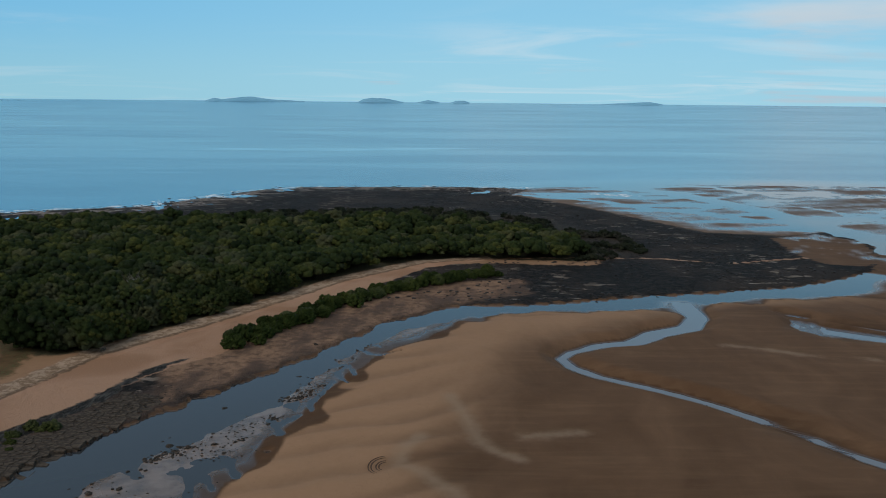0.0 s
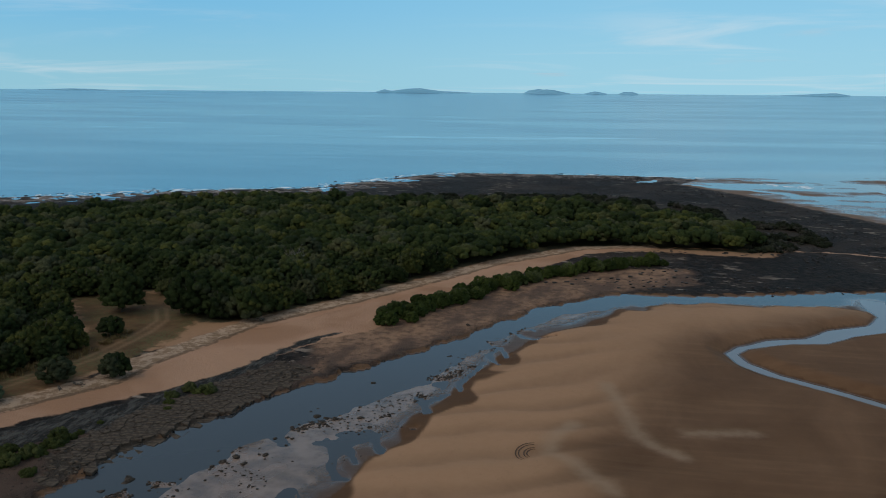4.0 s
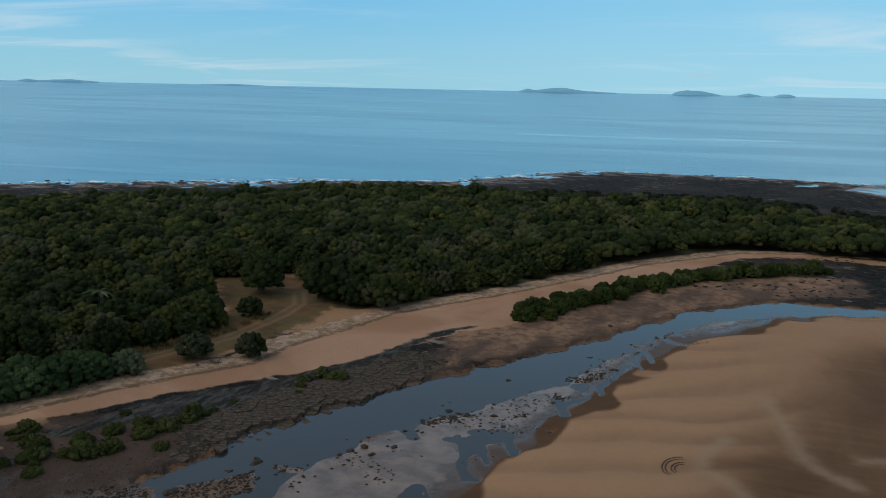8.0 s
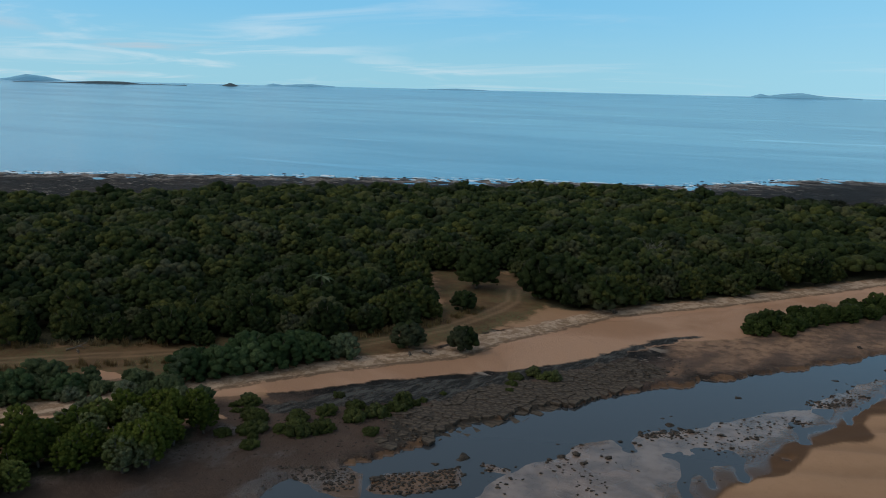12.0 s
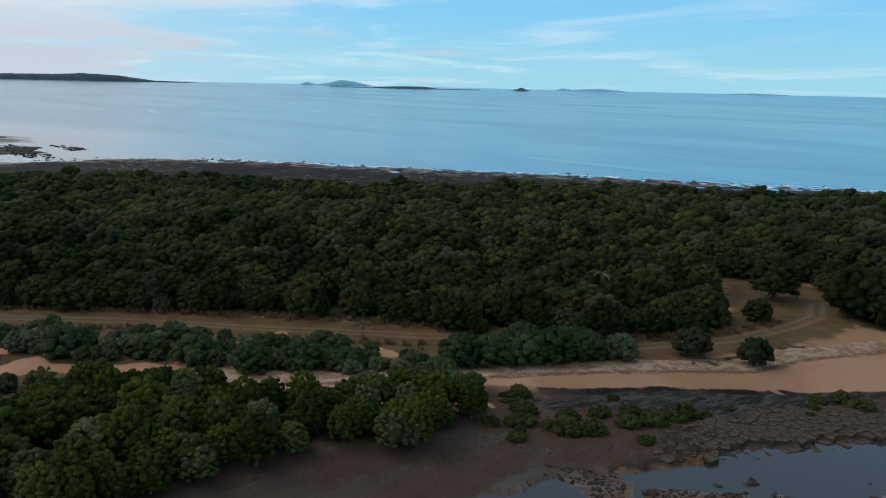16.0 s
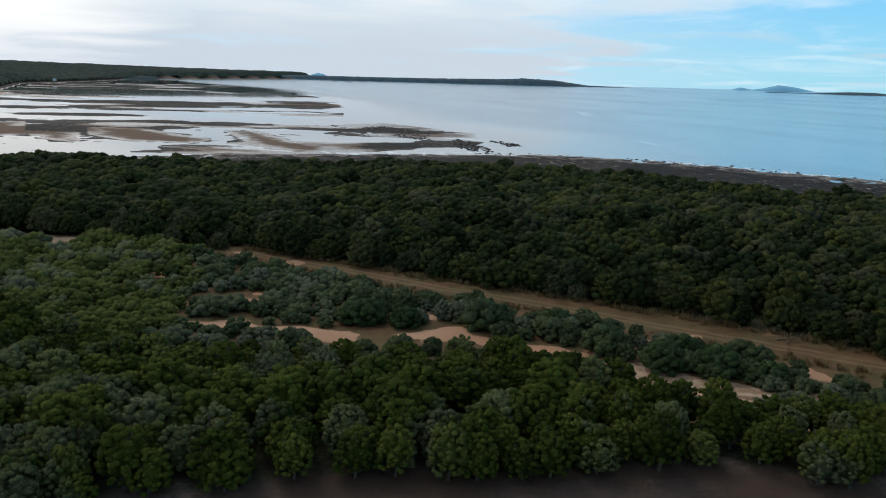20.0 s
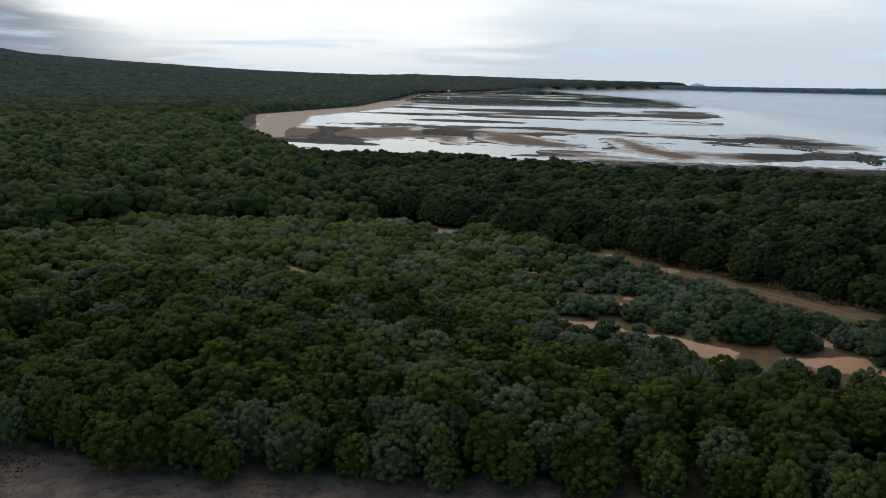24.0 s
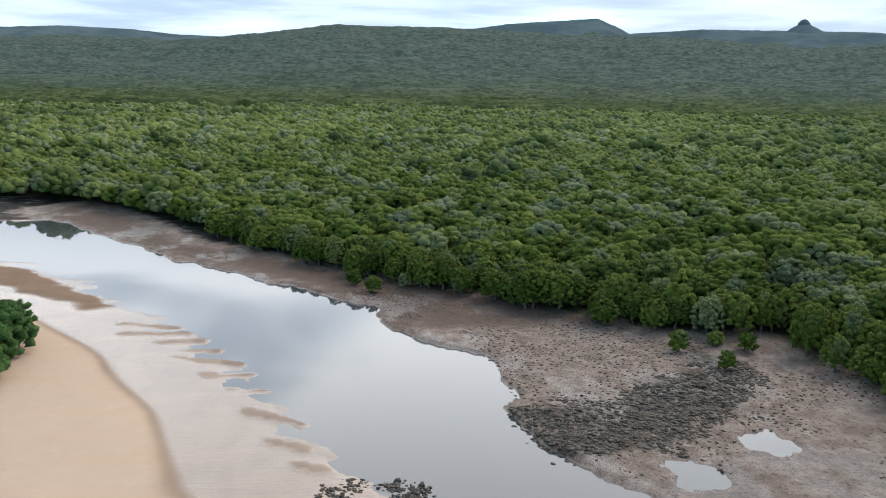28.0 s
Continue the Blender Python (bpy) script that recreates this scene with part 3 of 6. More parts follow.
BARS = [((4.6, -80.5), (-1.6, -78.5)), ((3.9, -76.5), (-2.8, -76.5)), ((-0.1, -73.3), (-4.6, -73.4)), ((-3.4, -70.3), (-6.4, -70.1)), ((-2.7, -68.4), (-9.3, -65.6)), ((-6.4, -62.9), (-10.3, -62.6)),
        ((-9.2, -58.6), (-12, -58.4)), ((-10.9, -53.6), (-15.9, -50.4)), ((-13.1, -47.5), (-15.9, -45.9)), ((-15.9, -42.9), (-17.9, -42.1))]
BAY_BARS = [[(-487, -185), (-570, -202), (-612, -174), (-490, -136), (-456, -150)], [(-509, -137), (-512, -114), (-445, -97), (-463, -116)],
            [(-553, -115), (-558, -89), (-474, -38), (-447, -43), (-459, -75), (-497, -100)], [(-544, -33), (-552, -21), (-465, 6), (-431, 27), (-396, 12), (-453, -13)]]
BAY_SHORE = [(-443, -206), (-490, -230), (-720, -332), (-980, -362), (-1434, -480)]
HUMP = [(34, -113), (25.2, -110.3), (14.6, -98.6), (5.1, -87.2), (10.8, -86.1), (18.3, -92.4), (26, -98)]


def near_line(line, x, y, closed=False):
    """Distance from points to a polyline."""
    best = np.full(x.shape, 1e12)
    pts = list(line) + ([line[0]] if closed else [])
    for (ax, ay), (bx, by) in zip(pts, pts[1:]):
        dx, dy = bx - ax, by - ay
        u = np.clip(((x - ax) * dx + (y - ay) * dy) / (dx * dx + dy * dy + 1e-9), 0, 1)
        best = np.minimum(best, (x - ax - u * dx) ** 2 + (y - ay - u * dy) ** 2)
    return np.sqrt(best)


def within(poly, x, y):
    """Signed distance to an outline, positive inside."""
    odd = np.zeros(x.shape, bool)
    for (ax, ay), (bx, by) in zip(poly, poly[1:] + poly[:1]):
        cut = (ay > y) != (by > y)
        odd ^= cut & (x < (bx - ax) * (y - ay) / ((by - ay) or 1e-9) + ax)
    d = near_line(poly, x, y, True)
    return np.where(odd, d, -d)


def lattice(ix, iy, k=0):
    h = (ix.astype(np.int64) * 374761393 + iy.astype(np.int64) * 668265263 + k * 974711) & 0xFFFFFFFF
    h = ((h ^ (h >> 13)) * 1274126177) & 0xFFFFFFFF
    return ((h ^ (h >> 16)) & 0xFFFF) / 65535.0


def soft_noise(x, y, k=0):
    ix, iy = np.floor(x), np.floor(y)
    u, v = x - ix, y - iy
    u, v = u * u * (3 - 2 * u), v * v * (3 - 2 * v)
    a, b = lattice(ix, iy, k), lattice(ix + 1, iy, k)
    c, d = lattice(ix, iy + 1, k), lattice(ix + 1, iy + 1, k)
    return (a + (b - a) * u) * (1 - v) + (c + (d - c) * u) * v


def fbm(x, y, octaves=4, k=0):
    s, amp, tot = 0.0, 1.0, 0.0
    for o in range(octaves):
        s, tot = s + amp * soft_noise(x * 2**o + 17.3 * o, y * 2**o - 9.1 * o, k + o), tot + amp
        amp *= 0.5
    return s / tot


def ramp(v, lo, hi):
    t = np.clip((v - lo) / (hi - lo), 0, 1)
    return t * t * (3 - 2 * t)


# crests inland: degrees to the left of north, and degrees above the eye
RIDGE_FAR = [(60, -0.6), (72, 0.0), (90, 0.12), (96, 0.16), (104, 0.3), (109, 0.4), (113, 0.5), (118, 0.62), (122, 0.8), (126, 0.98), (131.5, 1.28), (134.5, 1.75), (138, 2.4), (142, 2.86), (144.3, 2.56), (146, 2.88), (149, 2.95), (156, 3.05),
             (160.4, 2.75), (161.3, 3.2), (162.4, 3.68), (165.6, 3.47), (168.2, 3.26), (172, 2.7), (180, 2.2), (186, 2.05), (189, 2.1), (192, 2.33), (196, 2.4), (199, 2.2), (215, 2.4), (240, 2.0), (300, 0.5)]
RIDGE_NEAR = [(100, -0.4), (120, 0.2), (131, 0.9), (135, 1.3), (139, 1.9), (143, 1.95), (148, 1.9), (155, 2.2), (160, 2.4), (168, 2.75), (174, 2.93), (179, 2.85), (182, 2.53), (185, 2.2), (190, 1.7), (200, 1.3), (240, 0.8), (300, -0.4)]
HUB = (-17.0, 16.0)


def inland_rise(x, y):
    """Hills behind the forest."""
    dx, dy = x - HUB[0], y - HUB[1]
    r, az = np.hypot(dx, dy), np.degrees(np.arctan2(-dx, dy)) % 360
    n1, n2 = np.array(RIDGE_NEAR).T, np.array(RIDGE_FAR).T
    e1 = np.interp(az, n1[0], n1[1]) + 0.35 * (fbm(az * 0.25, r / 700, 3, 5) - 0.5)
    e2 = np.interp(az, n2[0], n2[1])
    top1 = np.maximum(18 + 2500 * np.tan(np.radians(e1)), 0)
    top2 = np.maximum(22 + 4500 * np.tan(np.radians(e2)), 0)
    z1 = top1 * ramp(r, 900, 2500) * (1 - 0.6 * ramp(r, 2500, 3100)) * (0.85 + 0.3 * fbm(x / 300, y / 300, 3, 8) * (1 - ramp(r, 2000, 2500)) + 0.15 * ramp(r, 2000, 2500))
    z2 = top2 * ramp(r, 2900, 4500)
    return np.maximum(z1, z2 * 0.75)


def sea_rise(x, y):
    r = np.hypot(x - HUB[0], y - HUB[1])
    return 38.0 * np.clip((r - 1500) / 3440, 0, 1) ** 2


def dune_sand(x, y):
    """Bare patches along the dune, positive inside."""
    return 1.0 - near_line(DUNE_SAND, x, y) + 12 * (fbm(x / 9, y / 9, 3, 107) - 0.5) - 5 * ramp(-y, -5, 15) * ramp(40 + y, 0, 15)


def sand_swell(x, y):
    """Long low swells of the sand bank: each climbs slowly and drops behind its crest. 0 to 1."""
    p = (-0.45 * x + 0.89 * y - 97.2) / 8.0 + 1.6 * (fbm(x / 24, y / 24, 2, 89) - 0.5) + 0.3 * (fbm(x / 8, y / 8, 2, 91) - 0.5)
    u = p - np.floor(p)
    tooth = np.where(u < 0.72, u / 0.72, (1 - u) / 0.28)
    tooth = tooth * tooth * (3 - 2 * tooth)
    own = 0.35 + 0.65 * fbm(x / 15, y / 15, 2, 35)
    return tooth * own * ramp(14 - x + 14 * (fbm(x / 18, y / 9, 2, 95) - 0.5), 0, 22) * ramp(y, 80, 92) * ramp(168 - y, 0, 14)


def ground_height(x, y):
    head = HEADLAND + FAR_BANK
    south = ramp(-y, -40, 20)
    tear = (fbm(x / 4.5, y / 4.5, 3, 70) - 0.5) * (5.0 - 1.5 * south) + south * 9 * (fbm((x * 0.35 + y) / 2.6, (x - 0.35 * y) / 13, 3, 71) - 0.5)
    dh = within(head, x, y)
    ds = within(NEAR_BANK + SAND_BACK, x, y)
    dh = dh + (fbm(x / 5, y / 5, 4, 72) - 0.5) * 5.0 * (1 - ramp(dh, 20, 60))
    d = np.maximum(dh, ds)
    sea = ramp(near_line(FAR_BANK + NEAR_BANK, x, y), 60, 140)
    z = np.where(d < 0, -np.minimum(-d * (0.09 - 0.08 * sea), 0.55 + 1.5 * sea), 0)
    rough = fbm(x / 3.2, y / 3.2, 4, 1)
    big = fbm(x / 38, y / 38, 3, 2)
    reef = 0.02 + 0.55 * (1 - np.exp(-dh / 70)) + 0.42 * (rough - 0.46) + 0.5 * (fbm(x / 16 - y / 30, y / 16, 3, 73) - 0.5)
    inner = 0.35 + 0.7 * (1 - np.exp(-dh / 40)) + 0.25 * (rough - 0.5)
    on_reef = ramp(y, 225, 262) + ramp(-x, 190, 215) * ramp(y, -220, -150) * ramp(-within(FOREST_HEAD, x, y), -4, 6)
    on_reef = np.clip(on_reef, 0, 1) * (1 - ramp(dh, 70, 110))
    z = np.where(dh > 0, inner * (1 - on_reef) + reef * on_reef, z)
    shelf = 2.0 + 8.0 * south
    wander = (3.0 + 4.0 * (1 - south)) * (fbm(x / (18 - 9 * (1 - south)), y / (18 - 9 * (1 - south)), 2, 87) - 0.5)
    swell = sand_swell(x, y)
    edge_z = np.clip((ds + tear) * 0.05, -0.12, 0.10 - 0.07 * south)
    sand_z = edge_z + 1.0 * (1 - np.exp(-np.maximum(ds + wander - shelf, 0) / 6)) * (0.5 + big) + 0.03 * (rough - 0.5) + 0.36 * swell * ramp(ds, 3, 8) * (1 - south)
    z = np.where((ds > -4) & (dh < 0), np.maximum(z, edge_z), z)
    z = np.where(ds > 0, sand_z, z)
    f = ramp(within(SEA_FLATS, x, y), -10, 14)
    braid = fbm((x + 0.35 * y) / 26 + 1.6 * fbm(x / 30, y / 30, 2, 80), (y - 0.2 * x) / 9, 5, 3)
    z = z * (1 - f) + f * ((braid - 0.455) * 0.6)
    for k, channel in enumerate(FLAT_CHANNELS):
        g = ramp((6.5, 3.0, 2.6, 2.0)[k] + 5 * (fbm(x / 14, y / 10, 3, 76) - 0.5) - near_line(channel, x, y), -1.5, 1.5) * (within(SAND_SPIT, x, y) < 1)
        z = z * (1 - g) - 0.09 * g
    b = ramp(within(BAY, x, y), -12, 18)
    bars = fbm(x / 70 + 0.8 * fbm(x / 90, y / 90, 2, 81), y / 95, 4, 4)
    lines = fbm(x / 120, y / 170, 5, 84)
    for bar in BAY_BARS:
        bars = np.maximum(bars, 0.5 + 0.2 * ramp(within(bar, x, y) + 10 * (rough - 0.5), -8, 14))
    away = ramp(-x, 560, 760)
    z = z * (1 - b) + b * (((bars - 0.5) * (1 - away) + (lines - 0.50) * away) * 1.1 - 0.02 + 0.08 * (rough - 0.5) + 0.5 * ramp(14 - near_line(BAY_SHORE, x, y) + 12 * ramp(-x, 470, 720), 0, 12) - 0.22 * ramp(y - 0.25 * (-x - 400), 30, 160))
    s = ramp(within(SHALLOWS, x, y) - tear * 0.9 * ramp(ds, -6, -2) + 5 * (fbm(x / 6, y / 6, 3, 109) - 0.5), -3.0, 2.4)
    z = z * (1 - s) + s * (0.035 + 0.03 * (rough - 0.5) + 0.13 * (fbm(x / 9, y / 9, 3, 85) - 0.5))
    for bank in SHOAL_ROCK[:3]:
        z = np.maximum(z, -0.15 + 0.26 * ramp(within(bank, x, y) + 3 * (rough - 0.5), -1.2, 0.6))
    m = ramp(within(MUD_SOUTH, x, y), -2, 6)
    z = z * (1 - m) + m * (0.15 + 0.14 * (rough - 0.5) + 0.14 * (fbm(x / 7, y / 7, 2, 99) - 0.5) + 0.16 * (fbm(x / 1.3 , y / 1.3, 3, 86) - 0.5))
    rs = ramp(within(REEF_SOUTH, x, y) + 3 * (rough - 0.5), -1, 1.5)
    z = z + rs * (0.12 + 0.5 * (fbm(x / 0.8, y / 0.8, 3, 9) - 0.4))
    for tongue in TONGUES:
        g = ramp(0.5 + 0.9 * (fbm(x / 1.6, y / 1.6, 3, 92) - 0.5) - near_line(tongue, x, y), -0.3, 0.3)
        z = z * (1 - g) - 0.05 * g
    for bar in BARS:
        g = ramp(1.1 + 1.2 * (fbm(x / 1.7, y / 1.2, 2, 93) - 0.5) - near_line(bar, x, y), 0.0, 0.7)
        z = np.maximum(z, -0.12 + 0.24 * g)
    g = ramp(within(HUMP, x, y) + 4 * (fbm(x / 4, y / 3, 3, 94) - 0.5), -1, 3)
    z = np.maximum(z, -0.2 + 0.5 * g)
    g = ramp(within(POND, x, y) + 5 * (fbm(x / 6, y / 6, 3, 97) - 0.5), -1, 2)
    z = z * (1 - g) + g * (0.004 + 0.05 * (fbm(x / 2.5, y / 2.5, 3, 98) - 0.5))
    for pool in POOLS:
        p = ramp(within(pool, x, y) + 2.4 * (fbm(x / 1.1, y / 1.1, 3, 88) - 0.5), -0.4, 0.4)
        z = z * (1 - p) - 0.12 * p
    q = near_line(STREAM, x, y) - 0.35 - 0.7 * fbm(x / 4, y / 4, 3, 6) - 1.3 * ramp(y, 150, 160)
    z = np.where(q < 4, z * ramp(q, 0, 4) + 0.03 - 0.14 * ramp(q, 0.7, -0.7), z)
    q = near_line(SIDE_POOL, x, y) - 0.4 - 0.2 * np.maximum(x - 78, 0) * ramp(x, 78, 100) + 1.5 * (rough - 0.5)
    z = np.where(q < 3, z * ramp(q, -0.5, 3) + 0.02 - 0.07 * ramp(q, 0.6, -0.6), z)
    rise = inland_rise(x, y)
    z = z + ramp(dh, 20, 60) * rise * ramp(-y, -60, 60)
    return z + sea_rise(x, y) * np.where(rise > 40, 0.6, 1.0)


# ---- mesh helpers ----


def mesh_from(name, verts, faces):
    """A mesh from arrays: faces all of one size."""
    verts, faces = np.asarray(verts, np.float32), np.asarray(faces, np.int32)
    me = bpy.data.meshes.new(name)
    k = faces.shape[1]
    me.vertices.add(len(verts))
    me.vertices.foreach_set("co", verts.ravel())
    me.loops.add(faces.size)
    me.loops.foreach_set("vertex_index", faces.ravel())
    me.polygons.add(len(faces))
    me.polygons.foreach_set("loop_start", np.arange(len(faces), dtype=np.int32) * k)
    me.polygons.foreach_set("loop_total", np.full(len(faces), k, np.int32))
    me.update(calc_edges=True)
    me.validate()
    return me


def smooth(me, on=True):
    me.polygons.foreach_set("use_smooth", np.full(len(me.polygons), on))
    return me


def fan(angles, radii, closed):
    """x, y of a round grid about the hub, and its faces."""
    a, r = np.meshgrid(np.radians(angles), radii)
    x, y = HUB[0] - np.sin(a) * r, HUB[1] + np.cos(a) * r
    m, k = len(angles), len(radii)
    i, j = np.meshgrid(np.arange(k - 1), np.arange(m if closed else m - 1), indexing="ij")
    j2 = (j + 1) % m
    f = np.stack([i * m + j, (i + 1) * m + j, (i + 1) * m + j2, i * m + j2], -1).reshape(-1, 4)
    return x.ravel(), y.ravel(), f


# ---- the ground, one sheet to the horizon ----
turns = np.r_[np.arange(-32, 44, 0.2), np.arange(44, 204, 0.32), np.arange(204, 327, 3.0)]
rings = np.r_[0.5, np.arange(6, 42, 4), 44 * 1.0115 ** np.arange(0, 52), 80 * 1.0068 ** np.arange(0, 110), 168.6 * 1.0115 ** np.arange(1, 168), 1140 * 1.03 ** np.arange(1, 51)]
gx, gy, gf = fan(turns, rings, True)
gz = ground_height(gx, gy)
me = smooth(mesh_from("ground", np.c_[gx, gy, gz], gf))


def keep(me, name, values):
    me.attributes.new(name, "FLOAT", "POINT").data.foreach_set("value", np.clip(values, -60, 60).astype(np.float32))


dh = within(HEADLAND + FAR_BANK, gx, gy)
d_forest = np.maximum.reduce([within(FOREST_HEAD, gx, gy), within(MANGROVE, gx, gy) - 3, np.minimum(dh - 25, np.maximum(np.where(gx < -420, 50, np.minimum(-150 - gx, -57 + (gx + 200) * 0.682 - gy)), -gy - 190))])
d_mud = np.maximum.reduce([within(SHALLOWS, gx, gy), within(MUD_SOUTH, gx, gy) + 4])
bay = within(BAY, gx, gy)
bay_rock = (fbm(gx / 75, gy / 110, 5, 11) - 0.51 + 0.07 * ramp(-gx, 520, 700) - 0.3 * ramp(40 - near_line(BAY_SHORE, gx, gy), 0, 20)) * 60
for bar in BAY_BARS:
    bay_rock = np.minimum(bay_rock, -within(bar, gx, gy) - 3)
upland = np.maximum.reduce([within(FOREST_HEAD, gx, gy), within(SCRUB, gx, gy), within(CLEARING, gx, gy)])
d_rock = np.maximum(np.minimum.reduce([dh, -bay, -upland - 7, -within(SEA_FLATS, gx, gy), -within(SAND_SPIT, gx, gy)]), np.where(bay > 0, bay_rock, -60))
road = 6.0 - near_line(ROAD, gx, gy)
d_soil = np.maximum.reduce([road, within(SCRUB, gx, gy), within(CLEARING, gx, gy), within(NOTCH, gx, gy)])
bare = np.maximum.reduce([r_ - np.hypot(gx - x_, gy - y_) for x_, y_, r_ in BARE])
d_beach = np.maximum.reduce([within(BEACH, gx, gy), bare, dune_sand(gx, gy), 1.0 - near_line(SPIT, gx, gy), 9 - near_line(BAY_SHORE, gx, gy) + ramp(-gx, 470, 720) * 17,
                             (fbm(gx / 5, gy / 5, 3, 21) - 0.66) * 20 + np.minimum(0, within(SCRUB, gx, gy))])
line = near_line(ROAD, gx, gy)
keep(me, "d_silt", np.maximum.reduce([within(MUD_STRIP, gx, gy), within(RUBBLE, gx, gy) + 2.0, np.minimum(within(MUD_SOUTH, gx, gy), np.maximum(gy - 12, -76 - gy))]))
keep(me, "level", gz - sea_rise(gx, gy))
keep(me, "d_forest", d_forest), keep(me, "d_mud", d_mud), keep(me, "d_rock", d_rock), keep(me, "d_soil", d_soil), keep(me, "d_beach", d_beach)
keep(me, "d_black", within(BLACK, gx, gy))
keep(me, "d_pale", np.maximum.reduce([0.9 - near_line(p, gx, gy) for p in PALE]))
keep(me, "d_crust", within(REEF_SOUTH, gx, gy))
keep(me, "d_shal", within(SHALLOWS, gx, gy))
keep(me, "d_flat", within(SEA_FLATS, gx, gy))
keep(me, "d_sea", near_line(HEADLAND[:20], gx, gy))
keep(me, "d_heath", within(HEATH, gx, gy))
keep(me, "d_strip", within(MUD_STRIP, gx, gy))
keep(me, "d_pave", within(PAVEMENT, gx, gy))
keep(me, "d_wrack", near_line(BEACH[:14], gx, gy))
keep(me, "d_rut", np.where(line < 4, 0.5 - np.abs(line - 0.9), -1))
ds = within(NEAR_BANK + SAND_BACK, gx, gy)
swell = sand_swell(gx, gy)
trough = (1 - ramp(swell, 0.0, 0.45)) * ramp(10 - gx, 0, 14)
patch = fbm(gx / 30 + gy / 60, gy / 22, 3, 90) - 0.5
scallop = 6 * (fbm(gx / 6, gy / 6, 2, 100) - 0.5)
keep(me, "damp", np.where(ds > 0, np.maximum.reduce([(1 - ramp(gz, 0.10, 0.34)) * (1 - 0.4 * ramp(-gy, -40, 20)), (1 - ramp(ds + scallop, 4.6, 5.8)) * ramp(gy, 40, 70) * ramp(-gy, -182, -165), (0.62 * ramp(within(DAMP_SAND, gx, gy) + 14 * patch, -9, 9) + 0.12 + 0.2 * trough - 0.12 * swell) * ramp(gy, -10, 50), 0.75 * ramp(within(HUMP, gx, gy), -1, 1)]), np.where(upland > -10, 0.25, np.where(within(SEA_FLATS, gx, gy) > 0, 0.45, 0.75))))
me.materials.append(GROUND)
ground = tagged(new("ground", me), "tidal sand, dark reef rock and grey mud of a creek mouth", "ground", kind="structure")

# ---- water: creek and sea at one level ----
wx, wy, wf = fan(np.arange(0, 360, 1.5), np.r_[1, 30 * 1.03 ** np.arange(0, 175)], True)
wr = sea_rise(wx, wy)
me = smooth(mesh_from("water", np.c_[wx, wy, wr], wf))
keep(me, "open_sea", ramp(near_line(FAR_BANK[:-3] + [(140, 260)], wx, wy), 70, 190) * ramp(-within(NEAR_BANK + SAND_BACK, wx, wy), -20, 40) * ramp(-within(SEA_FLATS, wx, wy), -4, 40) * ramp(-within(BAY, wx, wy), -20, 120))
keep(me, "sky_sheen", np.maximum(7 - near_line(STREAM, wx, wy), 3 + within(POND, wx, wy)))
keep(me, "d_shore", near_line(HEADLAND[:20], wx, wy))
me.materials.append(WATER)
tagged(new("water", me), "calm pale blue sea and creek water reflecting the sky", "water", kind="structure")

# ---- plants ----


def lump(rng, subdiv, size, rough=0.25, flat=0.8):
    """A knobbly rounded crown core: vertices and triangles."""
    bm = bmesh.new()
    bmesh.ops.create_icosphere(bm, subdivisions=subdiv, radius=1.0)
    off = rng.uniform(-50, 50, 3)
    for v in bm.verts:
        k = 1 + rough * 2 * noise.noise(Vector(v.co * 1.7 + Vector(off))) + rough * noise.noise(Vector(v.co * 4.1 + Vector(off)))
        v.co = Vector((v.co.x * size * k, v.co.y * size * k, max(v.co.z, -0.6) * size * k * flat))
    bm.verts.ensure_lookup_table()
    vs = np.array([v.co[:] for v in bm.verts])
    fs = np.array([[v.index for v in f.verts] for f in bm.faces])
    bm.free()
    return vs, fs


def head_shape():
    """A twelve-cornered ball without its underside: unit corners and triangles."""
    bm = bmesh.new()
    bmesh.ops.create_icosphere(bm, subdivisions=1, radius=1.0)
    bm.faces.ensure_lookup_table()
    low = [f for f in bm.faces if f.calc_center_median().z < -0.5]
    bmesh.ops.delete(bm, geom=low, context="FACES")
    bm.verts.ensure_lookup_table(), bm.verts.index_update()
    out = np.array([v.co[:] for v in bm.verts]), np.array([[v.index for v in f.verts] for f in bm.faces])
    bm.free()
    return out


HEAD_V, HEAD_F = head_shape()


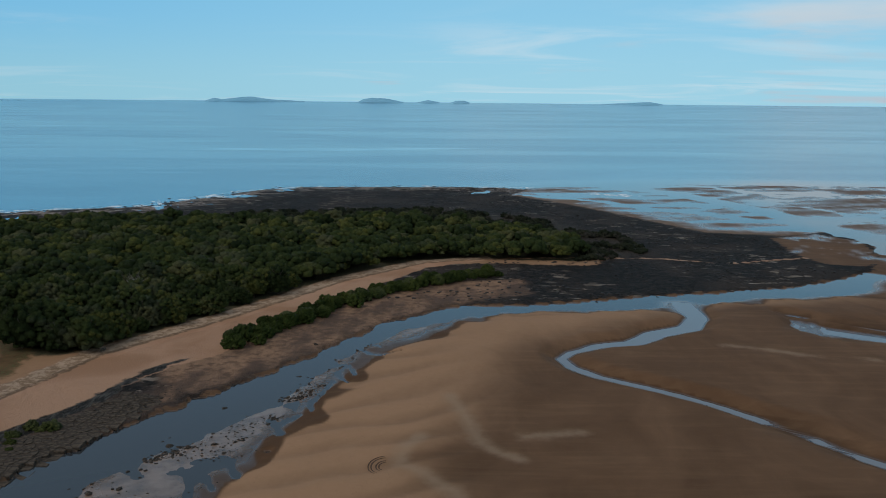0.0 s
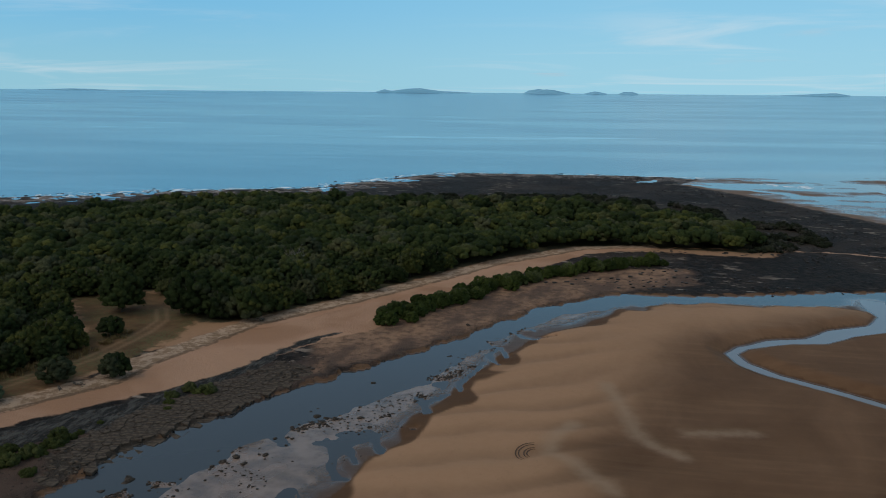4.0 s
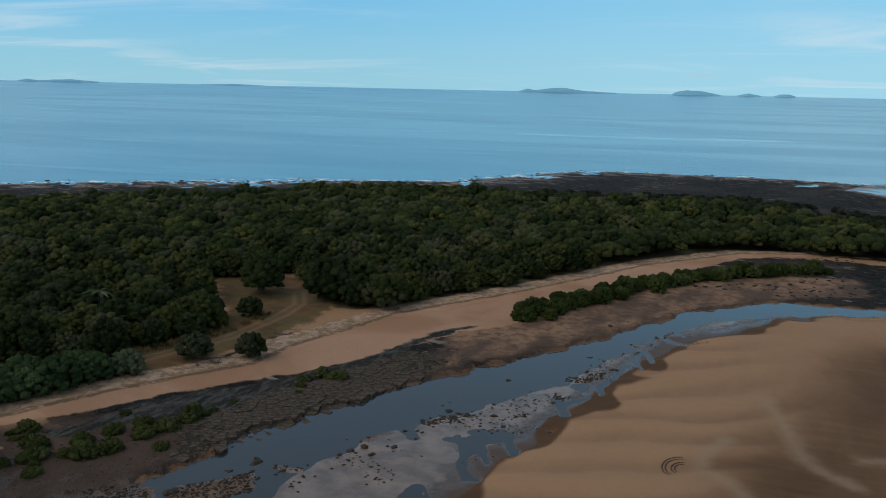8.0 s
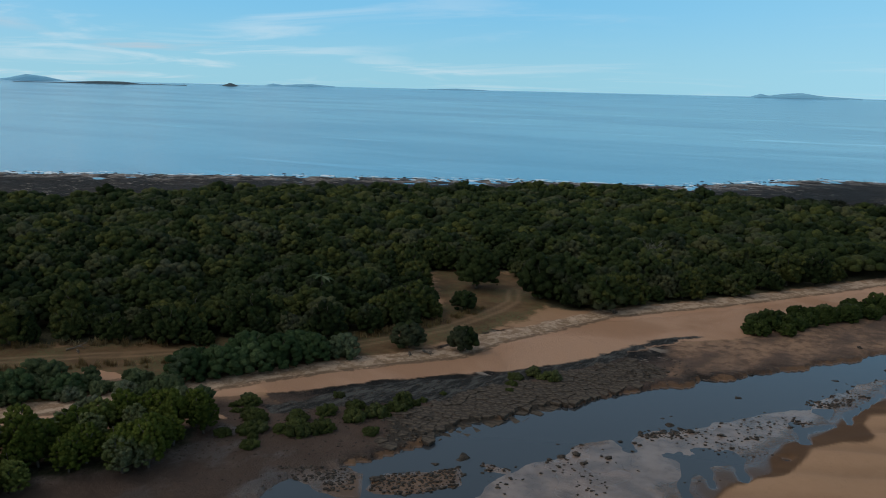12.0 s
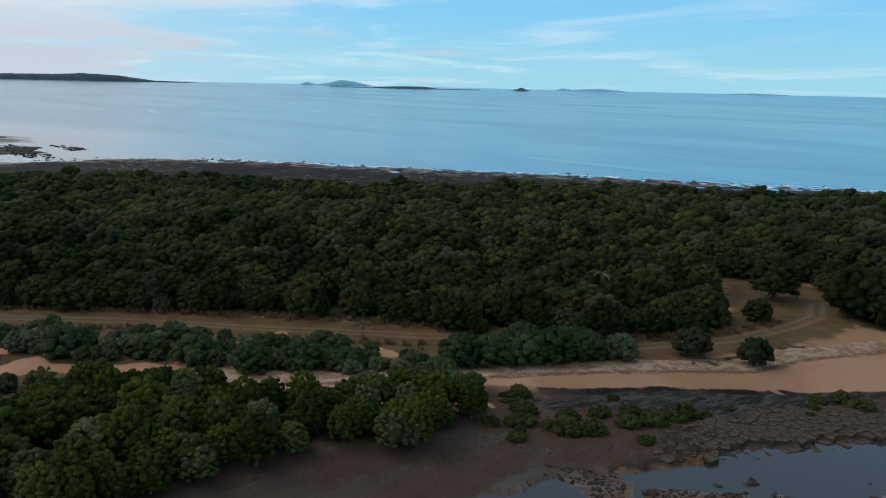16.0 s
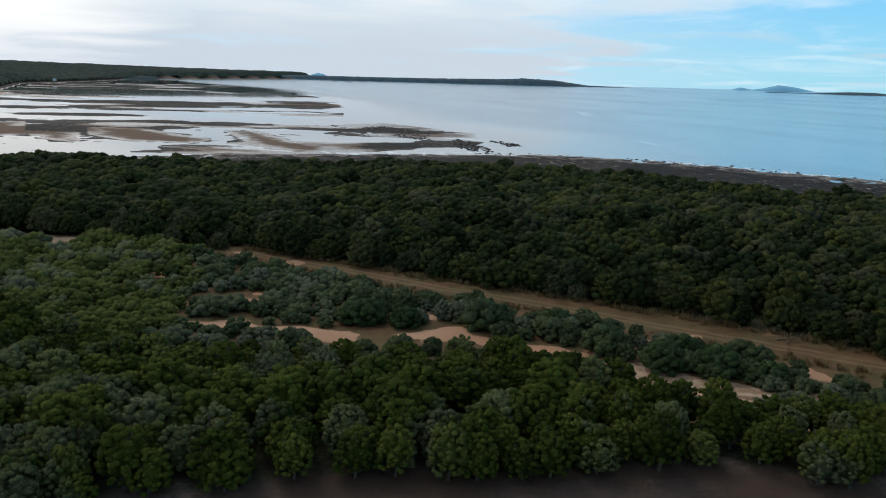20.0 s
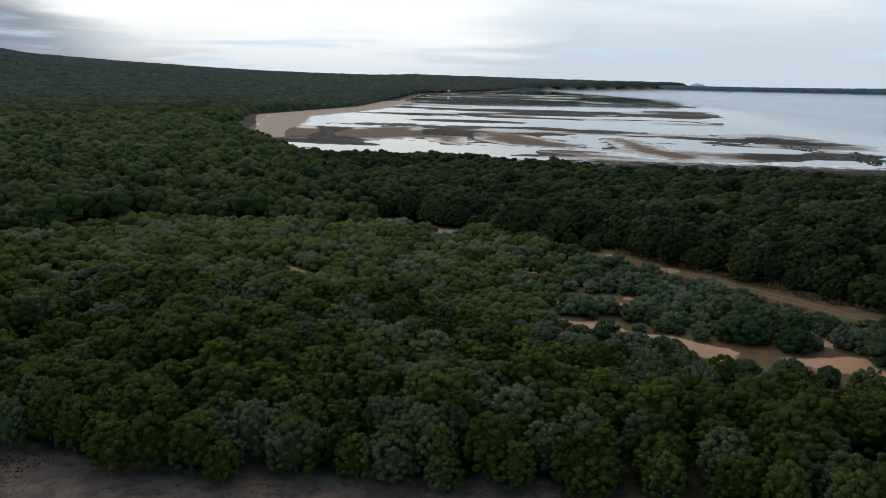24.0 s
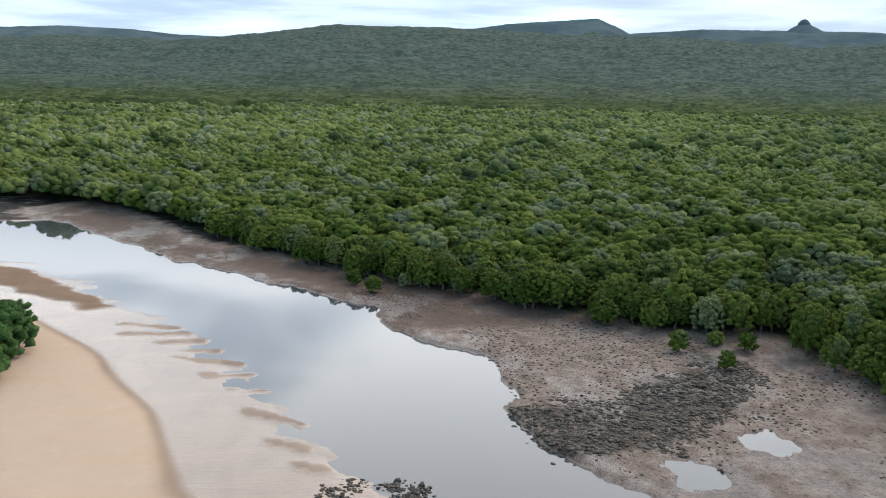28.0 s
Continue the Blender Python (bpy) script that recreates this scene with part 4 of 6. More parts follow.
def leafy(rng, width, height, tufts, each, leaf, subdiv=1, skirt=0.18):
    """A crown: a hidden core under many rounded heads of foliage, each with leaf sprays. Vertices and triangles."""
    v, f = lump(rng, 1, 1.0, 0.22, 1.0)
    mid, tall = height * (0.5 + skirt * 0.5), height * (0.5 - skirt * 0.5)
    size = np.array((width * 0.40, width * 0.40, tall * 0.84))
    vs, fs, base = [v * size * 0.8 + (0, 0, mid)], [f], len(v)
    head = 0.74 * width / math.sqrt(tufts)
    # two or three limbs lift parts of the crown, so that its outline is lobed
    lobes = rng.normal(size=(4, 3)) * (1, 1, 0.5)
    lobes /= np.linalg.norm(lobes, axis=1)[:, None]
    for i in range(tufts):
        k = 1 - 1.5 * (i + 0.5) / tufts
        a = i * 2.39996 + rng.uniform(-0.35, 0.35)
        q = math.sqrt(max(1 - k * k, 0))
        d = np.array((math.cos(a) * q, math.sin(a) * q, k))
        reach = rng.uniform(0.84, 1.06) + 0.2 * max(0.0, float((lobes @ d).max()) - 0.6)
        at = d * size * reach + (0, 0, mid)
        r_ = head * rng.uniform(0.72, 1.3)
        turn = rng.uniform(0, 6.2832)
        c, s_ = math.cos(turn), math.sin(turn)
        hv = HEAD_V * (1 + rng.uniform(-0.2, 0.2, (len(HEAD_V), 1)))
        hv = np.stack([c * hv[:, 0] - s_ * hv[:, 1], s_ * hv[:, 0] + c * hv[:, 1], hv[:, 2] * rng.uniform(0.62, 0.9)], 1) * r_
        hv[:, :2] += hv[:, 2:] * d[:2] * 0.35
        vs.append(hv + at), fs.append(HEAD_F + base)
        base += len(hv)
        if not each:
            continue
        n_ = rng.normal(size=(each, 3)) * 0.6 + d * 0.7 + (0, 0, 0.75)
        n_ /= np.linalg.norm(n_, axis=1)[:, None]
        a_ = np.cross(n_, rng.normal(size=(each, 3)))
        a_ /= np.linalg.norm(a_, axis=1)[:, None] + 1e-9
        c_ = np.cross(n_, a_) + n_ * rng.uniform(-0.2, 0.6, (each, 1))
        p_ = at + n_ * r_ * (1, 1, 0.78) * rng.uniform(0.86, 1.06, (each, 1))
        k_ = leaf * rng.uniform(0.6, 1.3, (each, 1))
        tri = np.stack([p_ - a_ * k_ * 0.4 - c_ * k_ * 0.3, p_ + a_ * k_ * 0.4 - c_ * k_ * 0.3, p_ + c_ * k_ * 0.6], 1)
        vs.append(tri.reshape(-1, 3)), fs.append(np.arange(each * 3).reshape(-1, 3) + base)
        base += each * 3
    return np.concatenate(vs), np.concatenate(fs)


def strewn(name, kinds, places, mat, label, category):
    """Many plants as one mesh. places: rows of x, y, z, turn, scale, kind."""
    vs, fs, tones, base = [], [], [], 0
    places = np.asarray(places)
    for k, (v, f) in enumerate(kinds):
        rows = places[places[:, 5].astype(int) == k]
        if not len(rows):
            continue
        c, s = np.cos(rows[:, 3])[:, None], np.sin(rows[:, 3])[:, None]
        sc = rows[:, 4][:, None]
        x = (c * v[:, 0] - s * v[:, 1]) * sc + rows[:, :1]
        y = (s * v[:, 0] + c * v[:, 1]) * sc + rows[:, 1:2]
        z = v[:, 2] * sc + rows[:, 2:3]
        vs.append(np.stack([x, y, z], -1).reshape(-1, 3))
        fs.append((f[None] + (np.arange(len(rows)) * len(v))[:, None, None] + base).reshape(-1, 3))
        base += len(rows) * len(v)
        tones.append(np.repeat(lattice(np.floor(rows[:, 0] * 7), np.floor(rows[:, 1] * 7), 3), len(v)))
    me = smooth(mesh_from(name, np.concatenate(vs), np.concatenate(fs)))
    me.materials.append(mat)
    keep(me, "tone", np.concatenate(tones))
    return tagged(new(name, me), label, category, kind="stuff")


def scatter(rng, box, gap, keepers):
    """Jittered grid points in a box that pass every test, with heights."""
    x0, y0, x1, y1 = box
    gx, gy = np.meshgrid(np.arange(x0, x1, gap), np.arange(y0, y1, gap))
    gx = gx.ravel() + (rng.random(gx.size) - 0.5) * gap * 0.9
    gy = gy.ravel() + (rng.random(gy.size) - 0.5) * gap * 0.9
    ok = np.ones(gx.shape, bool)
    for k in keepers:
        ok[ok] &= k(gx[ok], gy[ok])
    return gx[ok], gy[ok]


def rows_for(rng, x, y, lo, hi, kinds, sink=0.2):
    return np.c_[x, y, ground_height(x, y) - sink, rng.uniform(0, 6.28, len(x)), rng.uniform(lo, hi, len(x)), rng.integers(0, kinds, len(x))]


def off_road(x, y, gap=3.5):
    return (near_line(ROAD, x, y) > gap) & (within(CLEARING, x, y) < -1)


rng = np.random.default_rng(7)


def seen_from_creek(x, y, lo, hi):
    d = np.hypot(x - HUB[0], y - HUB[1])
    return (d >= lo) & (d < hi)


TREE_NEAR = 300


def part(name, me, mat, parent, label=""):
    """One mesh as a part under a thing."""
    if not me.materials:
        me.materials.append(mat)
    ob = new(name, me)
    ob.parent = parent
    return tagged(ob, label)


def limb_mesh(name, rng, height, spread, girth, limbs, bend=0.25):
    """A tapered, crooked trunk that forks into limbs."""
    bm = bmesh.new()

    def tube(a, b, ra, rb, steps=4, kink=0.1):
        ringed, side = [], (b - a).orthogonal().normalized()
        up = (b - a).normalized()
        for i in range(steps + 1):
            t = i / steps
            c = a.lerp(b, t) + Vector(rng.normal(size=3)) * kink * (0 < t < 1)
            r = ra + (rb - ra) * t
            ringed.append([bm.verts.new(c + (Matrix.Rotation(6.2832 * k / 5, 3, up) @ side) * r) for k in range(5)])
        for lo, hi in zip(ringed, ringed[1:]):
            for k in range(5):
                bm.faces.new((lo[k], lo[(k + 1) % 5], hi[(k + 1) % 5], hi[k]))
        bm.faces.new(ringed[-1])

    fork = Vector((rng.normal() * bend, rng.normal() * bend, height * 0.42))
    tube(Vector((0, 0, -0.3)), fork, girth, girth * 0.7, 4, girth * 0.4)
    for i in range(limbs):
        a = 6.2832 * i / limbs + rng.uniform(-0.4, 0.4)
        tip = Vector((math.cos(a) * spread * rng.uniform(0.6, 1), math.sin(a) * spread * rng.uniform(0.6, 1), height * rng.uniform(0.7, 0.95)))
        tube(fork, tip, girth * 0.6, girth * 0.15, 4, girth * 0.7)
    me = bpy.data.meshes.new(name)
    bm.to_mesh(me)
    bm.free()
    return smooth(me)


def tree_kind(name, rng, width, height, lumps, leaves, leaf, mat, label, category, group, limbs=4, subdiv=2, bark=None, skirt=0.18):
    """One tree: an empty at its foot with a trunk and a crown."""
    top = new(name)
    top.empty_display_size = 0.3
    tagged(top, label, category, group)
    part("trunk", limb_mesh("trunk", rng, height, width * 0.3, 0.05 * height ** 0.8, limbs), bark or BARK, top)
    v, f = leafy(rng, width, height, lumps, leaves, leaf, subdiv, skirt)
    part("crown", smooth(mesh_from("crown", v, f)), mat, top)
    return top


def plant(kinds, x, y, rng, lo, hi, sink=0.15, used=None):
    """Sets copies of the kinds at points on the ground; the kinds themselves take the first points."""
    used = set() if used is None else used
    z = ground_height(np.asarray(x, float), np.asarray(y, float)) - sink
    for i in range(len(x)):
        k = int(rng.integers(len(kinds)))
        s = rng.uniform(lo, hi)
        m = pose(x[i], y[i], z[i], 0, 0, rng.uniform(0, 360)) @ Matrix.Diagonal((s, s, s * rng.uniform(0.85, 1.15), 1))
        if k not in used:
            used.add(k)
            kinds[k].matrix_basis = m
        else:
            c = copy_thing(kinds[k], Matrix())
            c.matrix_basis = m
    for k in range(len(kinds)):
        if k not in used and len(x):
            kinds[k].matrix_basis = pose(x[0] - 1.2, y[0] + 1.0, z[0])


# mangroves: the first rows along the creek as trees of their own, the rest as one thicket
mx, my = scatter(rng, (-170, -320, 80, 90), 2.75, [lambda x, y: within(MANGROVE, x, y) > 1.0, lambda x, y: seen_from_creek(x, y, 0, 235)])
front = within(MANGROVE, mx, my) - 0.25 * (np.hypot(mx - HUB[0], my - HUB[1]) < 110) * 12 + 60 * (np.hypot(mx - HUB[0], my - HUB[1]) > 150) + 30 * (mx < -112)
order = np.argsort(front, kind="stable")
near, rest = order[:TREE_NEAR], order[TREE_NEAR:]
ROWS_M = "mangrove trees along the creek"
MANGROVES = [tree_kind("mangrove_tree", rng, rng.uniform(3.2, 4.2), rng.uniform(3.8, 5.0), 88, 7, 0.2, LEAF_MANGROVE,
                       "green mangrove tree with a clumped rounded crown on mud", "mangrove", ROWS_M, 5, skirt=-0.12) for _ in range(7)]
plant(MANGROVES, mx[near], my[near], rng, 0.82, 1.22)
KIND_M = [leafy(rng, 4.2, w_ * 4.3, 54, 3, 0.24, skirt=0.1) for w_ in (1.2, 1.0, 0.9, 1.0)]
KIND_M += [leafy(rng, 4.2, w_ * 4.3, 20, 1, 0.3, skirt=0.1) for w_ in (1.2, 1.0, 0.9, 1.0)]
rows = rows_for(rng, mx[rest], my[rest], 0.62, 1.3, 4)
rows[np.hypot(rows[:, 0] - HUB[0], rows[:, 1] - HUB[1]) > 118, 5] += 4
strewn("mangrove_forest", KIND_M, rows, LEAF_MANGROVE, "dense green mangrove thicket with rounded clumped crowns", "mangroves")

# headland forest: its edge as trees, its inside as one canopy
hx, hy = scatter(rng, (-420, -200, 60, 360), 3.7, [lambda x, y: within(FOREST_HEAD, x, y) > 0.5, off_road])
dist = np.hypot(hx + 17, hy - 16)
edge_d = within(FOREST_HEAD, hx, hy) + np.where(dist > 190, 100, 0)
order = np.argsort(edge_d, kind="stable")
near, rest = order[:170], order[170:]
COASTAL = [tree_kind("coastal_tree", rng, rng.uniform(5.0, 6.6), rng.uniform(5.0, 7.0), 52, 12, 0.36, LEAF_COAST,
                     "dark green coastal tree with a dense crown at the forest's edge", "tree", "trees at the edge of the headland forest", 5, skirt=-0.22) for _ in range(6)]
plant(COASTAL, hx[near], hy[near], rng, 0.5, 1.1)
KIND_H = [leafy(rng, 5.4, w_ * 5.4, 32, 3, 0.34, skirt=0.05) for w_ in (1.25, 1.0, 1.1, 0.9, 1.0, 0.85)]
KIND_H += [leafy(rng, 5.4, w_ * 5.0, 14, 1, 0.45) for w_ in (1.1, 1.0, 0.9, 0.85)]
rows = rows_for(rng, hx[rest], hy[rest], 0.55, 1.2, 6)
far_off = dist[rest] > 185
rows[far_off, 5] = 6 + rng.integers(0, 4, far_off.sum())
strewn("coastal_forest", KIND_H, rows, LEAF_COAST, "dark olive coastal forest with an uneven closed canopy", "forest")

# low dark heath where the headland thins out to rock
qx, qy = scatter(rng, (-90, 230, 66, 350), 2.6, [lambda x, y: within(HEATH, x, y) > 0, lambda x, y: fbm(x / 11, y / 11, 3, 34) + 0.10 * ramp(60 - x, 0, 60) > 0.50])
KIND_T = [leafy(rng, 3.2, h_, 10, 2, 0.4, skirt=-0.15) for h_ in (1.3, 1.8, 2.4)]
strewn("heath", KIND_T, rows_for(rng, qx, qy, 0.5, 1.2, 3), LEAF_HEATH, "low dark scrub thinning out over black reef rock", "scrub")

# low scrub on the dune between mangroves and track
sx, sy = scatter(rng, (-190, -120, -70, 90), 2.5, [lambda x, y: within(SCRUB, x, y) > 0.8, lambda x, y: off_road(x, y, 6.2),
                                                   lambda x, y: fbm(x / 9, y / 9, 3, 31) + 0.15 * ramp(-y, -20, 20) > 0.45, lambda x, y: dune_sand(x, y) < -1.0])
BUSHES = [tree_kind("scrub_bush", rng, rng.uniform(2.6, 3.6), rng.uniform(1.6, 2.6), 30, 12, 0.24, LEAF_SCRUB,
                    "grey-green scrub bush on sandy soil beside the track", "bush", "bushes of the dune scrub", 4, skirt=-0.2) for _ in range(5)]
order = np.argsort(np.hypot(sx + 100, sy - 55), kind="stable")
plant(BUSHES, sx[order[:150]], sy[order[:150]], rng, 0.5, 1.15)
KIND_S = [leafy(rng, 3.2, 2.3, 14, 4, 0.32, skirt=-0.15) for _ in range(5)]
rows = rows_for(rng, sx[order[150:]], sy[order[150:]], 0.5, 1.1, 5)
rows[:, 4] *= 1 + 0.45 * ramp(-rows[:, 1], -5, 40)
grey = rows[:, 1] + 18 * (fbm(rows[:, 0] / 20, rows[:, 1] / 20, 2, 111) - 0.5) > -2
strewn("dune_scrub", KIND_S, rows[grey], LEAF_SCRUB, "low grey-green scrub bushes on sandy soil", "scrub")
strewn("coastal_thicket", KIND_S, rows[~grey], LEAF_WOOD, "close green thicket between mangroves and forest", "scrub")


# far canopy: one rolling sheet of crowns
def crowns(x, y, size, k=0):
    """A carpet of domes: height 0 to 1 of the nearest of scattered crowns."""
    u, v = x / size, y / size
    iu, iv = np.floor(u), np.floor(v)
    best = np.zeros(u.shape)
    for a in (-1, 0, 1):
        for b in (-1, 0, 1):
            cu, cv = iu + a, iv + b
            px, py = cu + 0.15 + 0.7 * lattice(cu, cv, k), cv + 0.15 + 0.7 * lattice(cu, cv, k + 1)
            top = 0.55 + 0.45 * lattice(cu, cv, k + 2)
            d2 = ((u - px) ** 2 + (v - py) ** 2) / 0.62
            best = np.maximum(best, top * np.sqrt(np.maximum(1 - d2, 0)))
    return best


def canopy(name, angles, radii, keeper, mat, label, base, size, tall):
    x, y, f = fan(angles, radii, False)
    z = ground_height(x, y)
    r = np.hypot(x - HUB[0], y - HUB[1])
    big = ramp(r, 1100, 1900)
    top = base * 0.4 + tall * (crowns(x, y, size, 40) * (1 - big) + 1.8 * crowns(x, y, size * 2.4, 44) * big) + tall * 0.4 * crowns(x, y, size * 0.7, 47) + tall * 1.2 * (fbm(x / 60, y / 60, 3, 50) - 0.45)
    d = keeper(x, y)
    z = z + np.where(d > 0, top * ramp(d, 0, 6), -1.5)
    f = f[(d[f] > -3).all(1)]
    used = np.unique(f)
    new_id = np.zeros(len(x), np.int64)
    new_id[used] = np.arange(len(used))
    me = smooth(mesh_from(name, np.c_[x, y, z][used], new_id[f]))
    me.materials.append(mat)
    return tagged(new(name, me), label, "forest", kind="stuff")


def bare_ground(x, y):
    return np.maximum.reduce([r_ - np.hypot(x - x_, y - y_) for x_, y_, r_ in BARE])


def is_inland(x, y, near=288):
    far = np.maximum(np.hypot(x - HUB[0], y - HUB[1]) - near, -within(MANGROVE, x, y))
    away = np.minimum.reduce([within(HEADLAND + FAR_BANK, x, y) - 14, -within(FOREST_HEAD, x, y) + 2, -within(SCRUB, x, y) + 1, np.hypot(x - HUB[0], y - HUB[1]) - near, -bare_ground(x, y)])
    return np.minimum.reduce([away, far, np.where(x > -400, -57 + (x + 200) * 0.682 - y, 50)])


# the nearer woodland behind dune and mangroves
ix, iy = scatter(rng, (-340, -320, 110, 0), 4.3, [lambda x, y: seen_from_creek(x, y, 150, 300), lambda x, y: np.maximum(is_inland(x, y, 150), np.minimum(within(MANGROVE, x, y), np.hypot(x - HUB[0], y - HUB[1]) - 233)) > 0.5,
                                                  lambda x, y: bare_ground(x, y) < 0])
KIND_I = [leafy(rng, 5.6, w_ * 5.0, 13, 2, 0.45) for w_ in (1.35, 1.1, 1.0, 0.9, 0.8)]
dusk = fbm(ix / 45, iy / 30, 3, 110) + 0.5 * ramp(-ix + 0.35 * iy, 60, 170) > 0.72
strewn("inland_woodland", KIND_I, rows_for(rng, ix[dusk], iy[dusk], 0.75, 1.35, 5), LEAF_INLAND, "dark green woodland behind the mangroves", "forest")
strewn("mangrove_woodland", KIND_I, rows_for(rng, ix[~dusk], iy[~dusk], 0.6, 1.0, 5), LEAF_WOOD, "olive-green mangrove woodland behind the creek's edge", "mangroves")

# single crowns farther off, then only the canopy's sheet
FARTHER = 620
ex, ey = scatter(rng, (-640, -640, 330, 40), 5.3, [lambda x, y: seen_from_creek(x, y, 298, FARTHER), lambda x, y: is_inland(x, y, 298) > -1, lambda x, y: bare_ground(x, y) < 0])
az_e = np.degrees(np.arctan2(-(ex - HUB[0]), ey - HUB[1])) % 360
ex, ey, az_e = ex[az_e < 206], ey[az_e < 206], az_e[az_e < 206]
KIND_E = []
for w_ in (1.3, 1.1, 1.0, 0.9, 0.85, 0.75):
    KIND_E.append(leafy(rng, 6.6, w_ * 4.8, 7, 1, 0.6))
dusk = fbm(ex / 60, ey / 40, 3, 110) + 0.45 * ramp(170 - az_e, 5, 50) > 0.66
strewn("dark_woodland", KIND_E, rows_for(rng, ex[dusk], ey[dusk], 0.8, 1.4, 6), LEAF_INLAND, "dark woodland crowns on the coastal plain", "forest")
strewn("pale_woodland", KIND_E, rows_for(rng, ex[~dusk], ey[~dusk], 0.65, 1.15, 6), LEAF_WOOD, "olive woodland crowns on the coastal plain", "forest")

CANOPY, n = material("woodland_canopy")
pos = n.put("ShaderNodeNewGeometry").outputs["Position"]
spot = n.put("ShaderNodeTexVoronoi", {"Vector": n.scale(pos, (1, 1, 0.4)), "Scale": 0.12}).outputs["Color"]
tone = n.math("ADD", n.math("MULTIPLY", n.put("ShaderNodeSeparateXYZ", {0: spot}).outputs[0], 0.5), n.math("MULTIPLY", n.noise(pos, 0.02, 5.0, 0.6), 0.7))
c = n.mix(n.step(tone, 0.3, 0.6), (0.015, 0.023, 0.009), (0.036, 0.048, 0.015))
c = n.mix(n.step(tone, 0.55, 0.85), c, (0.066, 0.077, 0.028))
c = n.mix(n.step(n.noise(n.scale(pos, (1, 0.5, 1), 0.5), 0.012, 5.0, 0.6), 0.5, 0.62, 0.0, 0.6), c, (0.02, 0.034, 0.012))
c = n.mix(n.step(n.noise(pos, 0.6, 5.0, 0.75), 0.52, 0.66, 0.0, 0.75), c, (0.010, 0.016, 0.006))
# distance haze painted in: the canopy turns grey-blue farther off
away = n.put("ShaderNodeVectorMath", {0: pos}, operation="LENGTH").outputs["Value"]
haze_tint = n.mix(n.step(tone, 0.35, 0.85), (0.024, 0.035, 0.031), (0.052, 0.066, 0.057))
c = n.mix(n.math("MULTIPLY", n.step(n.math("ADD", away, n.math("MULTIPLY", n.noise(pos, 0.01, 3.0), 500.0)), 900.0, 1700.0), 0.85), c, haze_tint)
finish(n, c, 0.9, n.noise(pos, 1.3, 5.0, 0.75), 1.0, 1.2, 0.02)
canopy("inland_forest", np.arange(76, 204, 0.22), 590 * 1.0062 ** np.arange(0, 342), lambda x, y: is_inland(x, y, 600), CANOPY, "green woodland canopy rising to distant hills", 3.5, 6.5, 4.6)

# the last ridges, too far to show their trees
# bluish distance haze is mixed into this base colour
FAR_HILL = plain("hazed_hill_forest", (0.04, 0.055, 0.06), (0.06, 0.076, 0.08), 0.006, 0.95, 0.03, 0.6, 0.0)
az = np.arange(100, 204, 0.12)
x, y, f = fan(az, np.r_[3000, 3300, 3600, 3900, 4200, 4400, 4500, 4560, 4700], False)
r = np.hypot(x - HUB[0], y - HUB[1])
ridge = np.array(RIDGE_FAR).T
a_deg = np.degrees(np.arctan2(-(x - HUB[0]), y - HUB[1])) % 360
top = 32 + 4500 * np.tan(np.radians(np.interp(a_deg, ridge[0], ridge[1]) + 0.05 * (fbm(a_deg * 3, a_deg * 0, 3, 95) - 0.5)))
z = top * ramp(r, 2900, 4500) * (0.8 + 0.2 * ramp(r, 4200, 4500) + 0.25 * (fbm(a_deg / 2.2, r / 500, 3, 96) - 0.5) * ramp(4500 - r, 0, 300)) - 60 * ramp(r, 4510, 4700)
me = smooth(mesh_from("hills", np.c_[x, y, z], f))
me.materials.append(FAR_HILL)
tagged(new("hills", me), "forested ridges far inland, coloured in blue-green haze", "hills", kind="structure")
pk = compass(150.07) * 4480
bm = bmesh.new()
for k, (rad, zz) in enumerate(((150, 240), (62, 272), (30, 290), (24, 302), (13, 314), (2, 318))):
    ring = [bm.verts.new((HUB[0] + pk.x + math.cos(i * 0.5236) * rad * (1 + 0.15 * math.sin(i * 2.7 + k)), HUB[1] + pk.y + math.sin(i * 0.5236) * rad, zz - (30 if k == 0 else 0))) for i in range(12)]
    if k:
        for i in range(12):
            bm.faces.new((last[i], last[(i + 1) % 12], ring[(i + 1) % 12], ring[i]))
    last = ring
bm.faces.new(last)
me = bpy.data.meshes.new("rock_peak")
bm.to_mesh(me)
bm.free()
# same haze-tinted colour as the ridges
me.materials.append(FAR_HILL)
tagged(new("rock_peak", me), "steep rock spire on a far ridge, coloured in blue haze", "peak")

